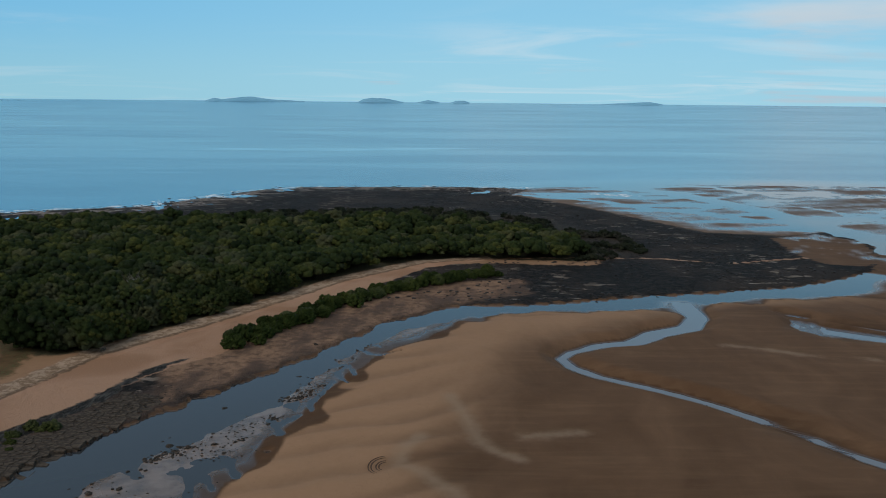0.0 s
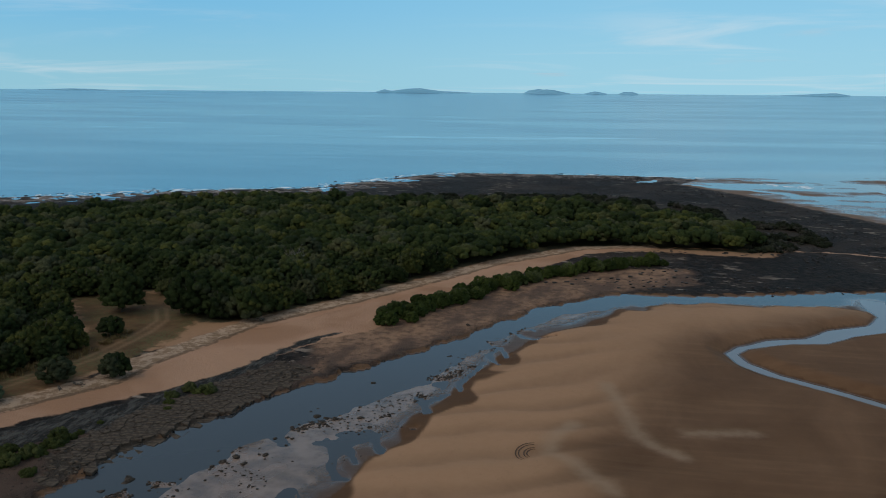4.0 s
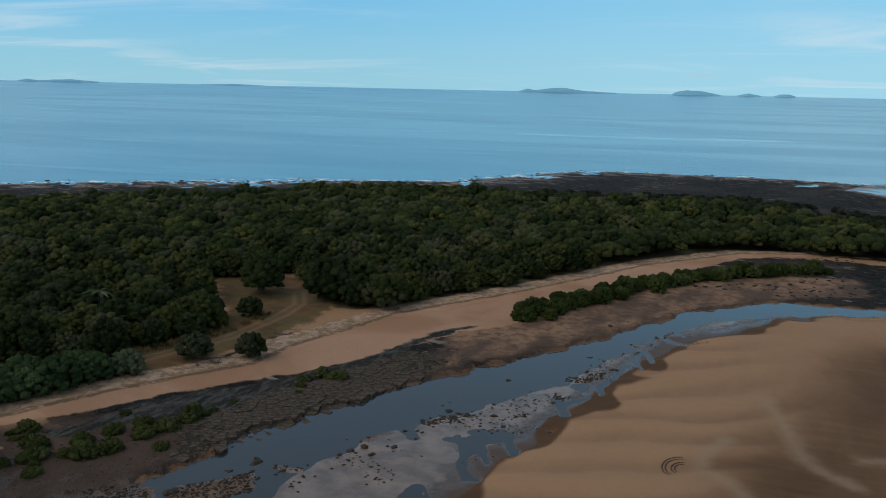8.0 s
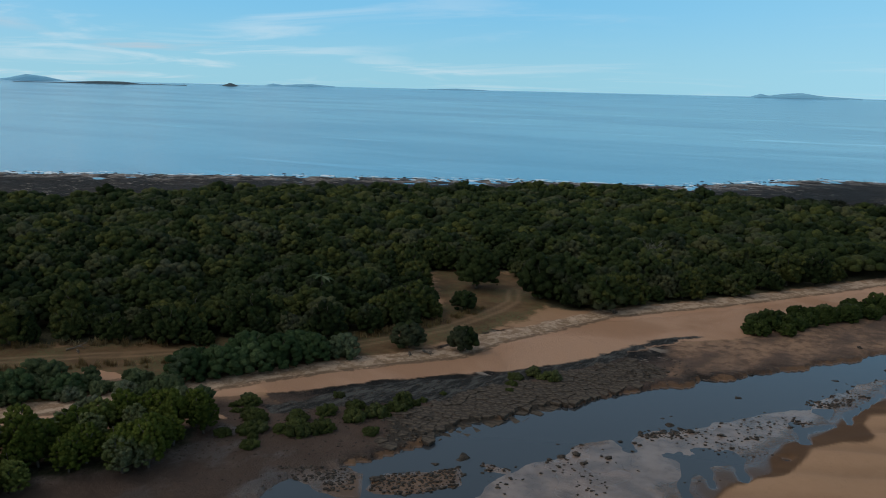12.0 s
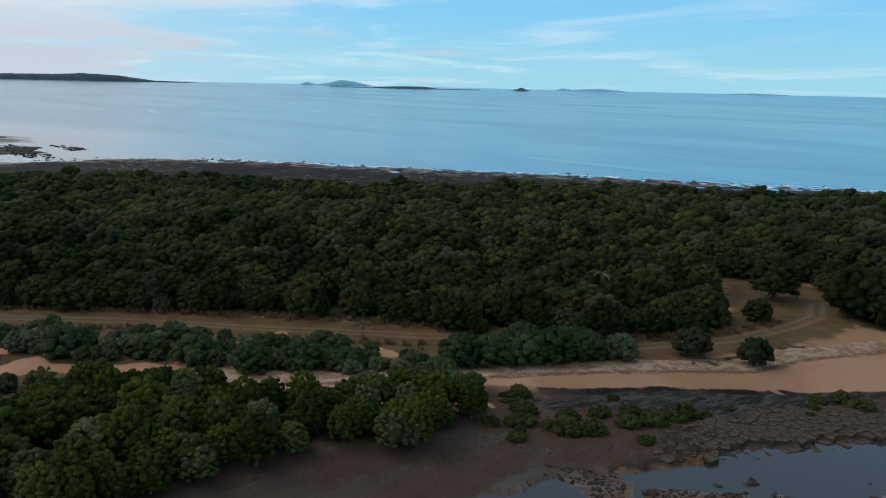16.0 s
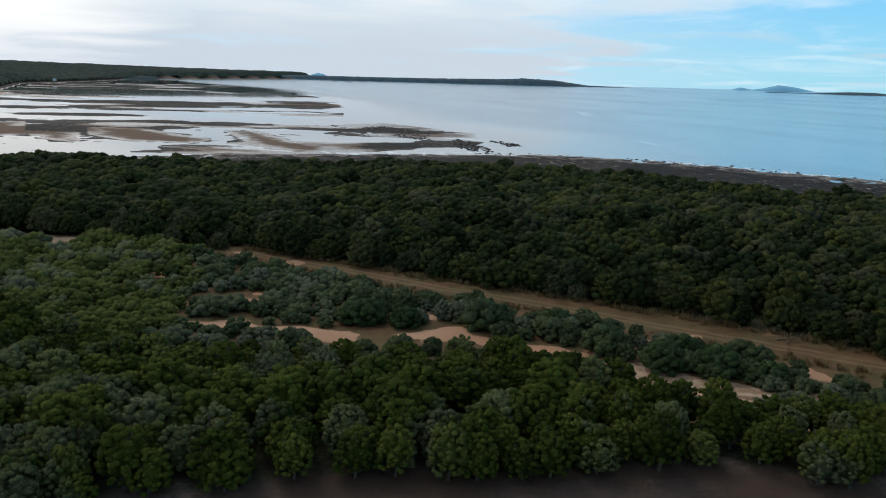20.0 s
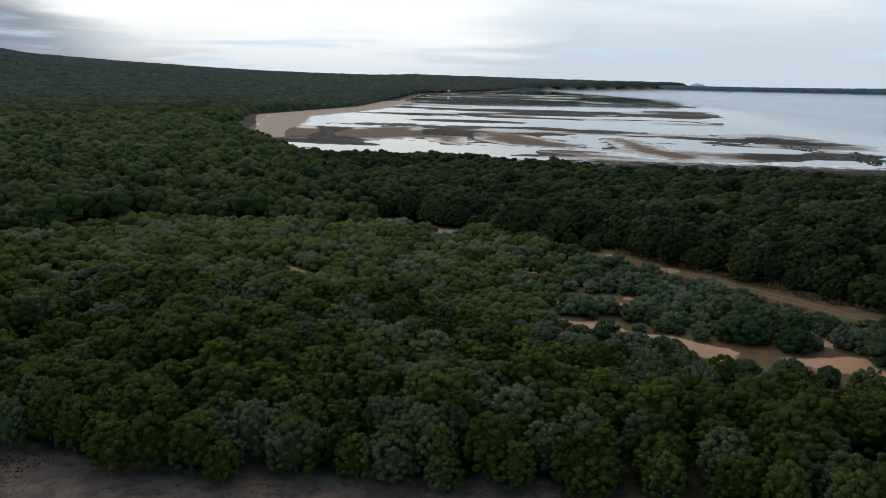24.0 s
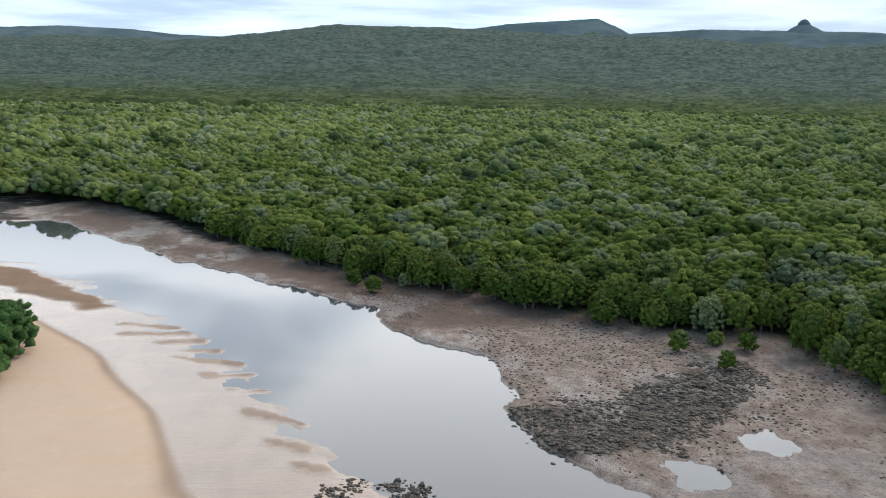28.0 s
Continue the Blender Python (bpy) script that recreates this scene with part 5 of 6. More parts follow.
# ---- far islands and the low coast ----


def island(name, profile, dist, mat, label):
    """A far isle: crest heights in degrees over the eye, along degrees to the left of north."""
    p = np.array(sorted(profile))
    az = np.linspace(p[0, 0], p[-1, 0], max(24, int(abs(p[-1, 0] - p[0, 0]) * 12)))
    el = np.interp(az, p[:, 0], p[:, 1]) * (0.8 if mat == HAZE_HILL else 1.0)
    rows, deep = [], (0.0, 12.0, 30.0, 60.0)
    jag = 1 + 0.10 * (fbm(az * 9, az * 0 + dist, 3, 60) - 0.5)
    eye = 36.0
    for d, k in zip(deep, (-0.3, 0.55, 0.9, 1.0)):
        r = dist + d
        top = np.maximum(eye + r * np.tan(np.radians(el)) * 1.0, 30)
        base = 25.0
        z = base + (top - base) * np.clip(k, 0, 1) * jag - (6 if k < 0 else 0)
        a = np.radians(az)
        rows.append(np.c_[HUB[0] - np.sin(a) * r, HUB[1] + np.cos(a) * r, z])
    a = np.radians(az)
    rows.append(np.c_[HUB[0] - np.sin(a) * (dist + 100), HUB[1] + np.cos(a) * (dist + 100), az * 0 + 20.0])
    m = len(az)
    f = [(i * m + j, i * m + j + 1, (i + 1) * m + j + 1, (i + 1) * m + j) for i in range(len(rows) - 1) for j in range(m - 1)]
    me = smooth(mesh_from(name, np.concatenate(rows), f))
    me.materials.append(mat)
    return tagged(new(name, me), label, "island", "islands on the horizon")


FARISLE = "pale blue hazy island on the sea horizon"
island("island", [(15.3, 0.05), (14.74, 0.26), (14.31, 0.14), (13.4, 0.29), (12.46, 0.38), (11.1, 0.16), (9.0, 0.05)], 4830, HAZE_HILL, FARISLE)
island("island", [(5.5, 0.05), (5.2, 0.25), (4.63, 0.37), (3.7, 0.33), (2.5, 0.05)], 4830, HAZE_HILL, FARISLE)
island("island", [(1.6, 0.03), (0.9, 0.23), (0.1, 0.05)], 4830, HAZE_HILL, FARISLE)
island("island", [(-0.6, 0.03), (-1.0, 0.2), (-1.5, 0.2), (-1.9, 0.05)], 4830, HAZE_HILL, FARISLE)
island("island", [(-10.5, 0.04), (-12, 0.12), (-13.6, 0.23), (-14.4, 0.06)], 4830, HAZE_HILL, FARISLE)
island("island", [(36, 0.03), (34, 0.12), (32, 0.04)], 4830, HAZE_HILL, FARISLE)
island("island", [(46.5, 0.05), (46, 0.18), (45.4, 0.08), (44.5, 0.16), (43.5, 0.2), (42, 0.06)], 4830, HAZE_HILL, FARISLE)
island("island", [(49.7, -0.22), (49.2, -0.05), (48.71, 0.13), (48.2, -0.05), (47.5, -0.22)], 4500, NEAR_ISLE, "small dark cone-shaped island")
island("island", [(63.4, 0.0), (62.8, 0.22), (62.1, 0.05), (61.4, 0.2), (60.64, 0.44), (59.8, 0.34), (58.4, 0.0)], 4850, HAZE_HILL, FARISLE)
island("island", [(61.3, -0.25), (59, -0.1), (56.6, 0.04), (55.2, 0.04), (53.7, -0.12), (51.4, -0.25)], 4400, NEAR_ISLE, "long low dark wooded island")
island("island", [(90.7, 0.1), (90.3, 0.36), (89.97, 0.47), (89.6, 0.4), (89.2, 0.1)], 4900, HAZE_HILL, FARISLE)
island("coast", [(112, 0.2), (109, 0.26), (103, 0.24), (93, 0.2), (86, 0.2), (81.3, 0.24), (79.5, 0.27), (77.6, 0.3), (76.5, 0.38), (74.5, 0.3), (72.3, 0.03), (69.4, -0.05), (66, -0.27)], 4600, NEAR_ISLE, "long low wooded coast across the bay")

# ---- plants that stand alone ----
STRIP = [(-40, 149.5), (-37, 157), (-34, 164), (-27, 177), (-19, 190), (-9, 203), (2, 212), (12, 217)]


def along(line, step):
    """Points at even steps along a line."""
    out = []
    for (ax, ay), (bx, by) in zip(line, line[1:]):
        k = max(1, round(math.hypot(bx - ax, by - ay) / step))
        out += [(ax + (bx - ax) * i / k, ay + (by - ay) * i / k) for i in range(k)]
    return np.array(out + [line[-1]])


pts = along(STRIP, 1.6)
pts = np.concatenate([pts + rng.normal(size=pts.shape) * 0.9, pts + rng.normal(size=pts.shape) * 0.9 + (2.2, -0.6)])
STRIPS = [tree_kind("mangrove_shrub", rng, rng.uniform(2.8, 3.6), rng.uniform(2.0, 3.0), 34, 10, 0.24, LEAF_STRIP,
                    "low green mangrove shrub in a row beside the sandy beach", "mangrove", "mangrove shrubs along the beach", 4, skirt=-0.25) for _ in range(4)]
plant(STRIPS, pts[:, 0], pts[:, 1], rng, 0.72, 1.15)

# shrubs among the bank's rubble
sh = np.array([(-71.3, 74), (-68.3, 76.6), (-65.8, 80.1), (-64.7, 83.7), (-63.9, 86.9), (-63.8, 91.9), (-69.6, 73.4), (-70.1, 79.3), (-68.3, 83.5), (-66, 85.2), (-62.8, 89.5),
               (-56.5, 105.1), (-54.9, 109.5), (-73, 77), (-72, 75), (-67, 79), (-66.5, 77), (-78.2, 78.3), (-76.9, 80), (-62, 93.5)])
sh = np.concatenate([sh, sh + rng.normal(size=sh.shape) * 0.9, sh + rng.normal(size=sh.shape) * 1.5])
LOW = [tree_kind("bank_shrub", rng, rng.uniform(1.8, 2.8), rng.uniform(0.8, 1.3), 22, 10, 0.2, LEAF_LOW,
                 "yellow-green mangrove shrub rooted among broken rock slabs", "mangrove", "shrubs on the rocky bank", 4, skirt=-0.3) for _ in range(4)]
plant(LOW, sh[:, 0], sh[:, 1], rng, 0.45, 1.25)

# seedlings out on the mud
sd = np.array([(-54.6, -65.9), (-59.4, -67.4), (-56.9, -59.6), (-61.9, -65.3), (-23.8, -92.6), (-28.2, -95.3), (-21.5, -97)])
YOUNG = [tree_kind("young_mangrove", rng, 1.9, 2.1, 26, 14, 0.22, LEAF_MANGROVE, "young bright green mangrove standing on open mud", "mangrove", "young mangroves on the mud", 3, skirt=-0.1) for _ in range(2)]
plant(YOUNG, sd[:, 0], sd[:, 1], rng, 0.8, 1.2)

# broad bushes at the back of the beach
bb = np.array([(-89.5, 80.7), (-87.6, 84.5), (-86.2, 88), (-84.6, 92), (-82.6, 96), (-80.6, 100), (-91, 84), (-88.5, 90), (-85.5, 97),
               (-107.5, 53.6), (-103.7, 61.2), (-98.9, 63.5), (-101, 58), (-96.1, 68), (-117, 50), (-119, 40.8), (-120, 30.5), (-122, 25)])
BROAD = [tree_kind("beach_bush", rng, rng.uniform(4.6, 5.6), rng.uniform(2.8, 3.6), 52, 12, 0.3, LEAF_BEACH,
                   "broad leafy green bush at the top of the beach", "bush", "bushes at the top of the beach", 5, skirt=-0.25) for _ in range(3)]
plant(BROAD, bb[:, 0], bb[:, 1], rng, 0.9, 1.35)

# single trees of the clearing and beside the track
LONE = [tree_kind("lone_tree", rng, rng.uniform(5.6, 6.4), rng.uniform(4.4, 5.2), 54, 12, 0.32, LEAF_COAST,
                  "dark rounded tree standing by itself at the clearing", "tree", "single trees round the clearing", 5, skirt=-0.15) for _ in range(2)]
taken = set()
big = np.array([(-88.3, 146), (-63.3, 146.5), (-75.2, 147)])
plant(LONE, big[:, 0], big[:, 1], rng, 1.25, 1.45, used=taken)
lone = np.array([(-81.6, 131.6), (-75.9, 108.8), (-69.2, 113), (-96, 157), (-66.7, 148), (-61, 152), (-52.5, 171), (-48, 174)])
plant(LONE, lone[:, 0], lone[:, 1], rng, 0.66, 0.92, used=taken)

# bush on the sand bank
sb = np.array([(13.4, -60.6), (14, -65), (13.6, -69), (15.5, -74.5), (18.5, -63), (18.5, -70), (20.5, -79), (23, -66), (24, -75)])
DUNE = [tree_kind("sandbank_bush", rng, 6.4, 4.4, 90, 12, 0.3, LEAF_BANK, "dense green bush growing on the pale sand bank", "bush", "bushes on the sand bank", 5, skirt=-0.2) for _ in range(2)]
plant(DUNE, sb[:, 0], sb[:, 1], rng, 0.85, 1.1)


def bare_tree(x, y, height, label):
    """A leafless tree: forked trunk with twigs."""
    top = tagged(new("dead_tree"), label, "dead tree")
    me = limb_mesh("trunk", rng, height, height * 0.35, 0.09, 7, 0.5)
    part("trunk", me, DEADWOOD, top)
    for _ in range(5):
        a = rng.uniform(0, 6.28)
        tw = limb_mesh("branch", rng, height * 0.5, height * 0.2, 0.04, 5, 0.4)
        b = part("branch", tw, DEADWOOD, top)
        b.matrix_basis = pose(math.cos(a) * 0.5, math.sin(a) * 0.5, height * rng.uniform(0.3, 0.5), rng.uniform(-35, 35), rng.uniform(-35, 35), rng.uniform(0, 360))
    z = float(ground_height(np.array([x]), np.array([y]))[0])
    top.matrix_basis = pose(x, y, z - 0.1, 0, 0, rng.uniform(0, 360))


bare_tree(-85.5, 124.5, 4.6, "bleached dead tree at the edge of the forest")
bare_tree(-68.6, 184.6, 8.0, "tall pale dead tree above the forest canopy")
bare_tree(-81.2, 44.4, 2.6, "bleached dead mangrove on the creek's edge")
bare_tree(-75.4, 62.2, 2.8, "grey bare mangrove on the creek's edge")


def palm(x, y):
    """A small palm with drooping fronds."""
    top = tagged(new("palm_tree"), "small green palm with drooping fronds in the forest edge", "palm")
    part("trunk", limb_mesh("trunk", rng, 9.0, 0.2, 0.16, 2, 0.1), BARK, top)
    for i in range(11):
        bm = bmesh.new()
        rows = []
        for k in range(7):
            t = k / 6
            w_ = 0.34 * math.sin(math.pi * min(0.08 + t * 0.92, 0.98)) + 0.02
            rows.append([bm.verts.new((s_ * w_, 2.3 * t, 1.1 * t - 1.9 * t * t - abs(s_) * w_ * 0.4)) for s_ in (-1, 0, 1)])
        for a, b in zip(rows, rows[1:]):
            bm.faces.new((a[0], a[1], b[1], b[0]))
            bm.faces.new((a[1], a[2], b[2], b[1]))
        me = bpy.data.meshes.new("frond")
        bm.to_mesh(me)
        bm.free()
        fr = part("frond", me, LEAF_SCRUB, top)
        fr.matrix_basis = pose(0, 0, 6.2, rng.uniform(-5, 25), 0, i * 360 / 11 + rng.uniform(-10, 10))
    z = float(ground_height(np.array([x]), np.array([y]))[0])
    top.matrix_basis = pose(x, y, z - 0.2)


palm(-98.5, 115.0)

# dry grass along the track
gxs = along([(-172, 6), (-156, 27), (-144.5, 39), (-134.5, 54), (-124, 67), (-113, 80), (-103, 88)], 0.55)
gxs = gxs + rng.normal(size=gxs.shape) * (0.6, 0.6)
more = along([(-95, 92), (-86, 104), (-84, 112), (-80.5, 121), (-79.5, 134)], 0.7)
verge = along([(x + 3.6, y - 3.2) for x, y in ROAD[:7]], 0.6)
gxs = np.concatenate([gxs, more + rng.normal(size=more.shape) * 0.8, verge + rng.normal(size=verge.shape) * 0.7])
TUFT = []
for _ in range(4):
    v, f = [], []
    for i in range(26):
        a, lean = rng.uniform(0, 6.28), rng.uniform(0.1, 0.5)
        o = np.array([rng.normal() * 0.22, rng.normal() * 0.22, 0])
        side = np.array([math.cos(a + 1.57), math.sin(a + 1.57), 0]) * 0.05
        tip = o + np.array([math.cos(a) * lean, math.sin(a) * lean, rng.uniform(0.5, 1.0)])
        f.append([len(v), len(v) + 1, len(v) + 2])
        v += [o - side, o + side, tip]
    TUFT.append((np.array(v), np.array(f)))
strewn("dry_grass", TUFT, rows_for(rng, gxs[:, 0], gxs[:, 1], 0.7, 1.3, 4, 0.05), LEAF_DRY, "tufts of straw-coloured dry grass along the dirt track", "grass")

# ---- rock ----


def stone_mesh(name, rng, flat, subdiv=1, rough=0.35):
    v, f = lump(rng, subdiv, 1.0, rough, 1.0)
    v = np.sign(v) * np.abs(v) ** 0.8
    return mesh_from(name, v * (1, rng.uniform(0.6, 0.95), flat), f)


def lie(ob, x, y, z, size, sink, tilt=12):
    ob.matrix_basis = pose(x, y, max(z, -0.25) + size * sink, rng.uniform(-tilt, tilt), rng.uniform(-tilt, tilt), rng.uniform(0, 360)) @ Matrix.Diagonal((size, size, size, 1))


STONES = [stone_mesh("rock", rng, 0.4, 2, 0.45) for _ in range(5)]
for me in STONES:
    me.materials.append(ROCKMAT)
spots = [(-35.9, 105.9, 0.7), (-34.8, 105.6, 0.55), (-33.4, 105.5, 0.6), (-36.4, 102.5, 0.5), (-30.4, 106.5, 0.5), (-49.8, 83.8, 1.0), (-51.4, 81, 0.6), (-40.9, 91.9, 0.7), (-39.3, 90.4, 0.5),
         (-37.9, 93.1, 0.6), (-32.3, 120.1, 0.7), (-23.9, 135, 0.6), (-23.7, 152.4, 0.6), (-33.7, 130.3, 0.5), (-41.9, 90.4, 0.6), (-53.6, 74.6, 0.9), (-33.1, -48.5, 0.5), (-33.5, -45.2, 0.35), (-34.6, -41.6, 0.4)]
for _ in range(150):
    k, a = rng.uniform(0, 1), rng.normal(size=2)
    p = along([(-50, 82), (-40, 96), (-33, 112), (-27, 128), (-20, 143), (-14, 158)], 2.0)
    q = p[int(k * (len(p) - 1))] + a * (2.6, 2.6)
    if within(SHALLOWS, q[:1], q[1:])[0] > -2:
        spots.append((float(q[0]), float(q[1]), float(rng.uniform(0.12, 0.42))))
spot_z = ground_height(np.array([p[0] for p in spots]), np.array([p[1] for p in spots]))
for (x, y, s_), z in zip(spots, spot_z):
    r_ = tagged(new("rock", STONES[int(rng.integers(5))]), "dark wet rock lying in the shallow creek", "rock", "rocks in the creek")
    lie(r_, x, y, float(z), s_ * 0.72, 0.1)


def cell(i, xs, ys, reach):
    """The ground nearer to point i than to its neighbours, drawn in a little: corners about the point."""
    poly = [(-reach, -reach), (reach, -reach), (reach, reach), (-reach, reach)]
    dx, dy = xs - xs[i], ys - ys[i]
    for j in np.nonzero((dx * dx + dy * dy < 9 * reach * reach) & (dx * dx + dy * dy > 1e-6))[0]:
        a_, b_ = dx[j], dy[j]
        k = (a_ * a_ + b_ * b_) / 2
        out = []
        for (px, py), (qx, qy) in zip(poly, poly[1:] + poly[:1]):
            p_, q_ = k - px * a_ - py * b_, k - qx * a_ - qy * b_
            if p_ >= 0:
                out.append((px, py))
            if p_ * q_ < 0:
                out.append((px + (qx - px) * p_ / (p_ - q_), py + (qy - py) * p_ / (p_ - q_)))
        poly = out
        if len(poly) < 3:
            break
    return poly


# the cracked rock pavement: flat plates with open joints, pieces of the ground
px_, py_ = scatter(rng, (-64, 78, -40, 127), 0.98, [lambda x, y: within(PAVEMENT, x, y) > -0.3, lambda x, y: within(BEACH, x, y) < -0.4])
px_, py_ = px_ + rng.normal(size=px_.shape) * 0.22, py_ + rng.normal(size=py_.shape) * 0.22
order = np.argsort(np.hypot((px_ + 53) * 0.8, (py_ - 104) * 0.5) + rng.uniform(0, 9, len(px_)), kind="stable")
slab_z = ground_height(px_, py_)
for i in order[:300]:
    ring = cell(i, px_, py_, 1.1)
    if len(ring) < 3:
        continue
    bm = bmesh.new()
    rows = []
    for k, h_ in ((0.97, -0.3), (0.95, 0.02), (0.86, 0.055)):
        rows.append([bm.verts.new((x * k + rng.normal() * 0.015, y * k + rng.normal() * 0.015, h_)) for x, y in ring])
    n_ = len(ring)
    for lo, hi in zip(rows, rows[1:]):
        for k in range(n_):
            bm.faces.new((lo[k], lo[(k + 1) % n_], hi[(k + 1) % n_], hi[k]))
    bm.faces.new(rows[-1])
    me = bpy.data.meshes.new("slab")
    bm.to_mesh(me)
    bm.free()
    me.materials.append(SLABMAT)
    ob = new("slab", me)
    ob.parent = ground
    ob.matrix_basis = pose(float(px_[i]), float(py_[i]), max(float(slab_z[i]), -0.1) + rng.uniform(-0.02, 0.07), rng.uniform(-4, 4), rng.uniform(-4, 4), 0)


def low_stone(rng, flat):
    v, f = lump(rng, 1, 1.0, 0.5, 1.0)
    return v * (1, rng.uniform(0.5, 0.9), flat), f


PEBS = [low_stone(rng, rng.uniform(0.3, 0.5)) for _ in range(6)]
rest = order[300:]
tri = rows_for(rng, px_[rest], py_[rest], 0.25, 0.5, 6, 0.0)
bits = [(x, y) for x, y in zip(*scatter(rng, (-76, 60, -38, 130), 0.9, [lambda x, y: within(RUBBLE, x, y) > -4, lambda x, y: within(BEACH, x, y) < -0.5]))]
bits = np.array(bits)
tri = np.concatenate([tri, rows_for(rng, bits[:, 0], bits[:, 1], 0.06, 0.22, 6, 0.0)])
strewn("rubble", PEBS, tri, SLABMAT, "broken grey-brown rock rubble on the creek bank", "rubble")

# low rock and weed-grown stones that break the shallows
sx_, sy_ = scatter(rng, (-64, 66, -18, 134), 0.42, [lambda x, y: np.maximum.reduce([within(p, x, y) for p in SHOAL_ROCK]) + 3.2 * (fbm(x / 1.8, y / 1.8, 3, 106) - 0.55) > 0])
tx_, ty_ = scatter(rng, (-52, 80, -14, 158), 0.8, [lambda x, y: np.minimum(within(SHALLOWS, x, y) + 2, 30 * (fbm(x / 4.5, y / 4.5, 3, 108) - 0.60)) > 0])
rows = np.concatenate([rows_for(rng, sx_, sy_, 0.08, 0.34, 6, 0.0), rows_for(rng, tx_, ty_, 0.06, 0.26, 6, 0.0)])
strewn("shoal_rocks", PEBS, rows, ROCKMAT, "dark weed-grown stones breaking the creek's shallows", "rocks")

# knobbly reef on the south mud
qx, qy = scatter(rng, (-60, -62, -30, -34), 0.29, [lambda x, y: np.minimum(within(REEF_SOUTH, x, y) + 5.0 * (fbm(x / 3, y / 3, 2, 101) - 0.4), fbm(x / 2.2, y / 2.2, 3, 105) * 10 - 3.5) > 0, lambda x, y: np.minimum.reduce([-within(p, x, y) for p in POOLS]) > 0.2])
wxs, wys = scatter(rng, (-70, -100, -10, -30), 0.72, [lambda x, y: np.minimum(within(MUD_SOUTH, x, y), fbm(x / 6, y / 6, 3, 102) * 8 - 3.7) > 0])
rows = np.concatenate([rows_for(rng, qx, qy, 0.08, 0.36, 6, 0.03), rows_for(rng, wxs, wys, 0.07, 0.24, 6, 0.0)])
strewn("mud_rocks", PEBS, rows, ROCKMAT, "knobbly dark oyster rock and lumps on grey mud", "rocks")
oc = np.array([(-22.2, -39.2), (-24.1, -38.2), (-19.8, -39.4), (-17.9, -38.8), (-23.2, -37.6), (-18.6, -37.6)])
rows = np.concatenate([np.c_[oc + rng.normal(size=oc.shape) * 0.5, rng.uniform(-0.05, 0.05, len(oc)), rng.uniform(0, 6, len(oc)), rng.uniform(0.08, 0.27, len(oc)), rng.integers(0, 6, len(oc))] for _ in range(75)])
strewn("oyster_rocks", PEBS, rows, ROCKMAT, "low brown oyster rocks breaking the creek's surface", "rocks")

# reef blocks along the headland's shore
sline = along([(64, 440), (52, 446), (-1, 449), (-49, 446), (-78, 441), (-95, 424), (-109, 393), (-128, 356), (-183, 329), (-245, 283), (-278, 253), (-339, 204), (-380, 172), (-402, 126), (-411, 90)], 0.8)
sline = sline + rng.normal(size=sline.shape) * 5.0
reefs = np.c_[sline, np.full(len(sline), -0.05), rng.uniform(0, 6, len(sline)), rng.uniform(0.25, 1.1, len(sline)) * rng.uniform(0.5, 1.2, len(sline)), rng.integers(0, 6, len(sline))]
rx, ry = scatter(rng, (-20, 190, 125, 450), 2.6, [lambda x, y: within(HEADLAND + FAR_BANK, x, y) > 0, lambda x, y: within(FOREST_HEAD, x, y) < 0, lambda x, y: within(BEACH, x, y) < -2, lambda x, y: within(SEA_FLATS, x, y) < -4, lambda x, y: within(SAND_SPIT, x, y) < -1, lambda x, y: fbm(x / 12, y / 12, 3, 103) > 0.46])
bx, by = scatter(rng, (-640, -60, -420, 160), 2.6, [lambda x, y: np.minimum(20 - near_line([(-400, 112), (-480, 108), (-560, 70), (-640, 48)], x, y), fbm(x / 40, y / 14, 3, 104) * 60 - 30) > 0])
rows = np.concatenate([reefs, rows_for(rng, rx, ry, 0.15, 0.7, 6, -0.05), np.c_[bx, by, bx * 0, rng.uniform(0, 6, len(bx)), rng.uniform(0.4, 1.3, len(bx)), rng.integers(0, 6, len(bx))]])
strewn("reef_rocks", PEBS, rows, REEFMAT, "black reef rocks along the headland's shore", "rocks")

# ---- small things on the beach ----


def log(x, y, length, girth, turn, label):
    """A driftwood log with a broken end and stub branches."""
    top = tagged(new("driftwood_log"), label, "driftwood", "driftwood on the beach")
    body = limb_mesh("stem", rng, length, length * 0.18, girth, 4, 0.12)
    b = part("stem", body, DRIFT, top)
    b.matrix_basis = pose(0, 0, girth * 1.2, 82, 0, 0)
    z = float(ground_height(np.array([x]), np.array([y]))[0])
    top.matrix_basis = pose(x, y, z, 0, 0, turn)


log(-74.3, 106.9, 2.2, 0.14, 40, "dark driftwood branch on the sand")
log(-73.0, 108.7, 2.4, 0.17, 70, "dark driftwood log with stub branches on the sand")
log(-78.8, 99.4, 2.0, 0.09, 120, "thin driftwood stick at the top of the beach")
log(-60.5, 146.6, 2.2, 0.2, 10, "upturned stump at the forest's edge")
log(-111.0, 77.9, 3.0, 0.13, 150, "pale fallen branch beside the dirt track")
log(-110.0, 78.6, 2.4, 0.10, 60, "fallen branch beside the dirt track")

TRACKMAT = plain("pressed_sand", (0.05, 0.026, 0.013), (0.085, 0.045, 0.022), 3.0, 0.8, 12.0, 0.4)


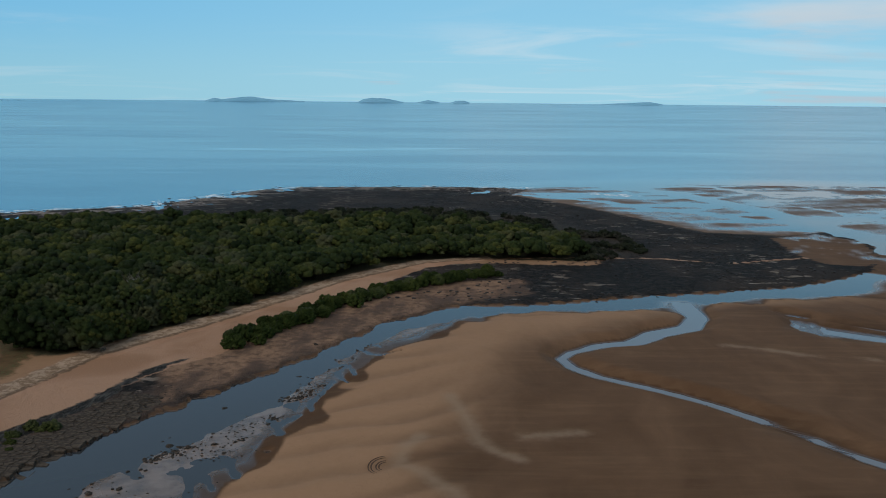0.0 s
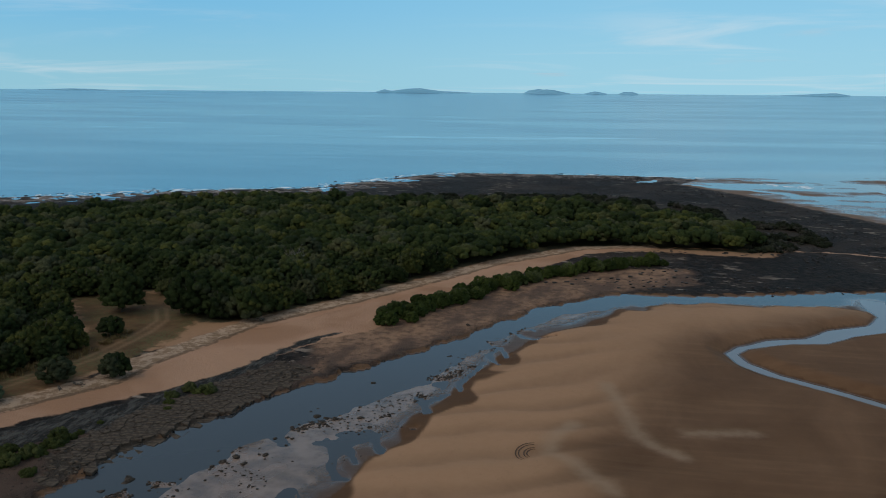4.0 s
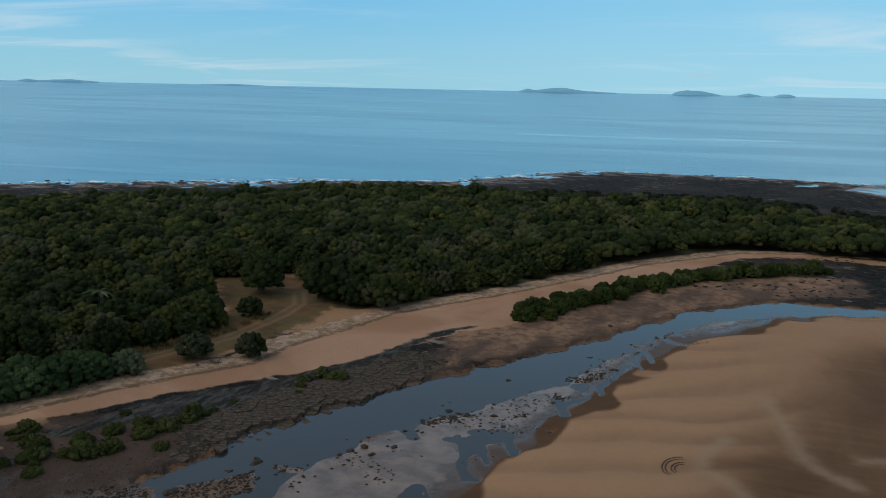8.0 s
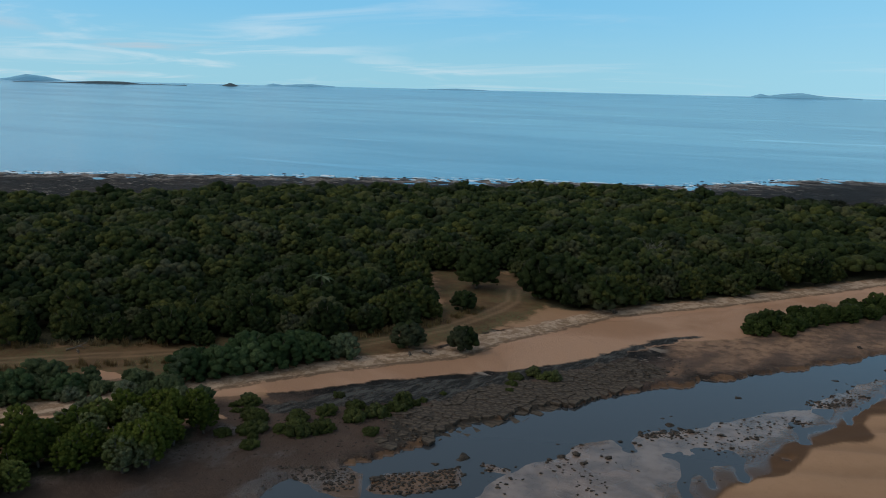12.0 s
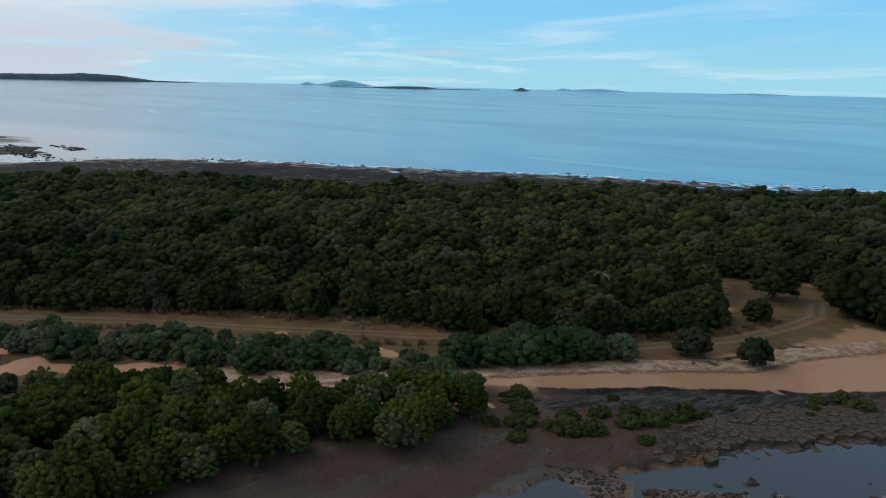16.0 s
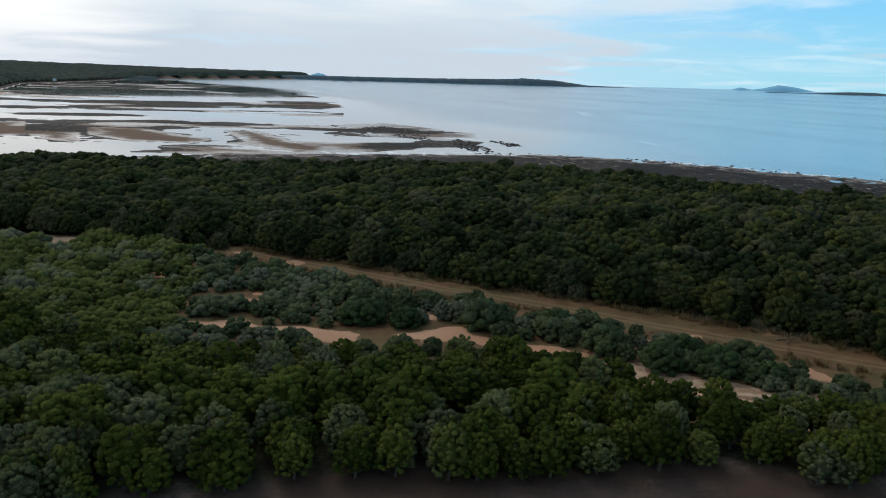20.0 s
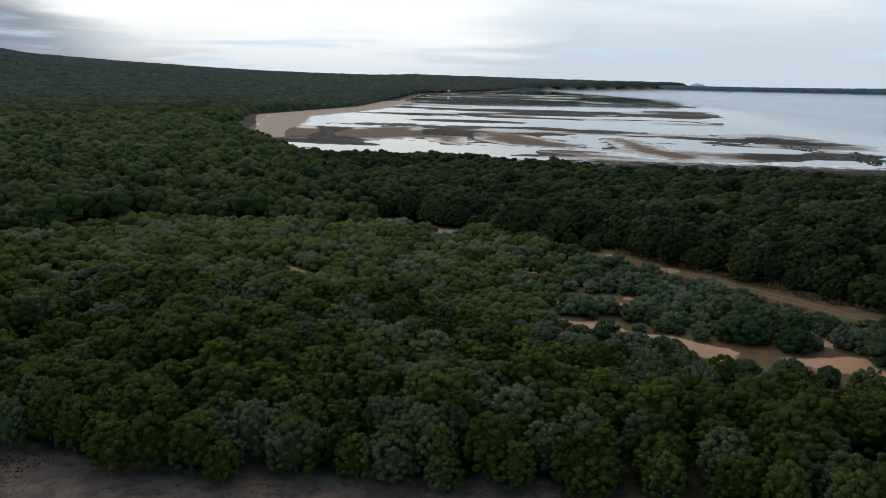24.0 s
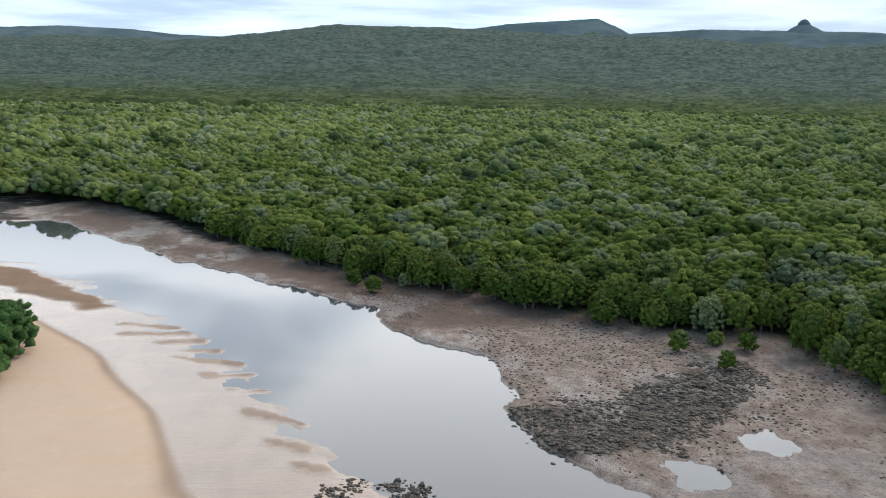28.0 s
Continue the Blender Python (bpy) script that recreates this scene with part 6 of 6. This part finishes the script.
def wheel_mark(cx, cy, radius, a0, a1, width):
    """A pressed wheel rut that bends round, lying in the sand."""
    bm = bmesh.new()
    rows = []
    for i in range(25):
        a = radians(a0 + (a1 - a0) * i / 24)
        w_ = width * (0.4 + 0.6 * math.sin(math.pi * min(max(i / 24, 0.04), 0.96)))
        row = []
        for k, r_ in ((-1, radius - w_), (0, radius), (1, radius + w_)):
            x, y = cx + math.cos(a) * r_, cy + math.sin(a) * r_ * 1.25
            row.append((x, y, k))
        rows.append(row)
    flat_ = np.array(rows).reshape(-1, 3)
    zs = ground_height(flat_[:, 0], flat_[:, 1])
    rows = [[bm.verts.new((*flat_[i * 3 + j, :2], zs[i * 3 + j] + (0.035 if flat_[i * 3 + j, 2] else 0.012))) for j in range(3)] for i in range(25)]
    for a, b in zip(rows, rows[1:]):
        bm.faces.new((a[0], a[1], b[1], b[0]))
        bm.faces.new((a[1], a[2], b[2], b[1]))
    me = bpy.data.meshes.new("wheel_rut")
    bm.to_mesh(me)
    bm.free()
    me.materials.append(TRACKMAT)
    return me


ruts = tagged(new("tyre_tracks"), "curved dark tyre marks where a vehicle turned on wet sand", "tyre marks")
for r_ in (1.0, 1.35, 1.95, 2.3):
    part("wheel_rut", wheel_mark(-6.9, 98.1, r_, 100, 235, 0.09), TRACKMAT, ruts)

# ---- the hut on the far coast ----
at = compass(105.85) * 2600
hut = tagged(new("beach_hut"), "small white building on the wooded shore across the bay", "building")
wall_mat = plain("white_wall", (0.7, 0.7, 0.68), (0.8, 0.8, 0.78), 0.6, 0.6)
bm = bmesh.new()
bmesh.ops.create_cube(bm, size=1.0, matrix=Matrix.Translation((0, 0, 2.0)) @ Matrix.Diagonal((16, 9, 4, 1)))
me = bpy.data.meshes.new("wall")
bm.to_mesh(me)
bm.free()
part("wall", me, wall_mat, hut)
bm = bmesh.new()
v = [bm.verts.new(p) for p in ((-9, -5.5, 4), (9, -5.5, 4), (9, 5.5, 4), (-9, 5.5, 4), (-7, 0, 6.4), (7, 0, 6.4))]
for f in ((0, 1, 5, 4), (2, 3, 4, 5), (1, 2, 5), (3, 0, 4), (3, 2, 1, 0)):
    bm.faces.new([v[i] for i in f])
me = bpy.data.meshes.new("roof")
bm.to_mesh(me)
bm.free()
part("roof", me, ROOF, hut)
hz = float(ground_height(np.array([HUB[0] + at.x]), np.array([HUB[1] + at.y]))[0])
hut.matrix_basis = pose(HUB[0] + at.x, HUB[1] + at.y, hz + 6, 0, 0, 15)
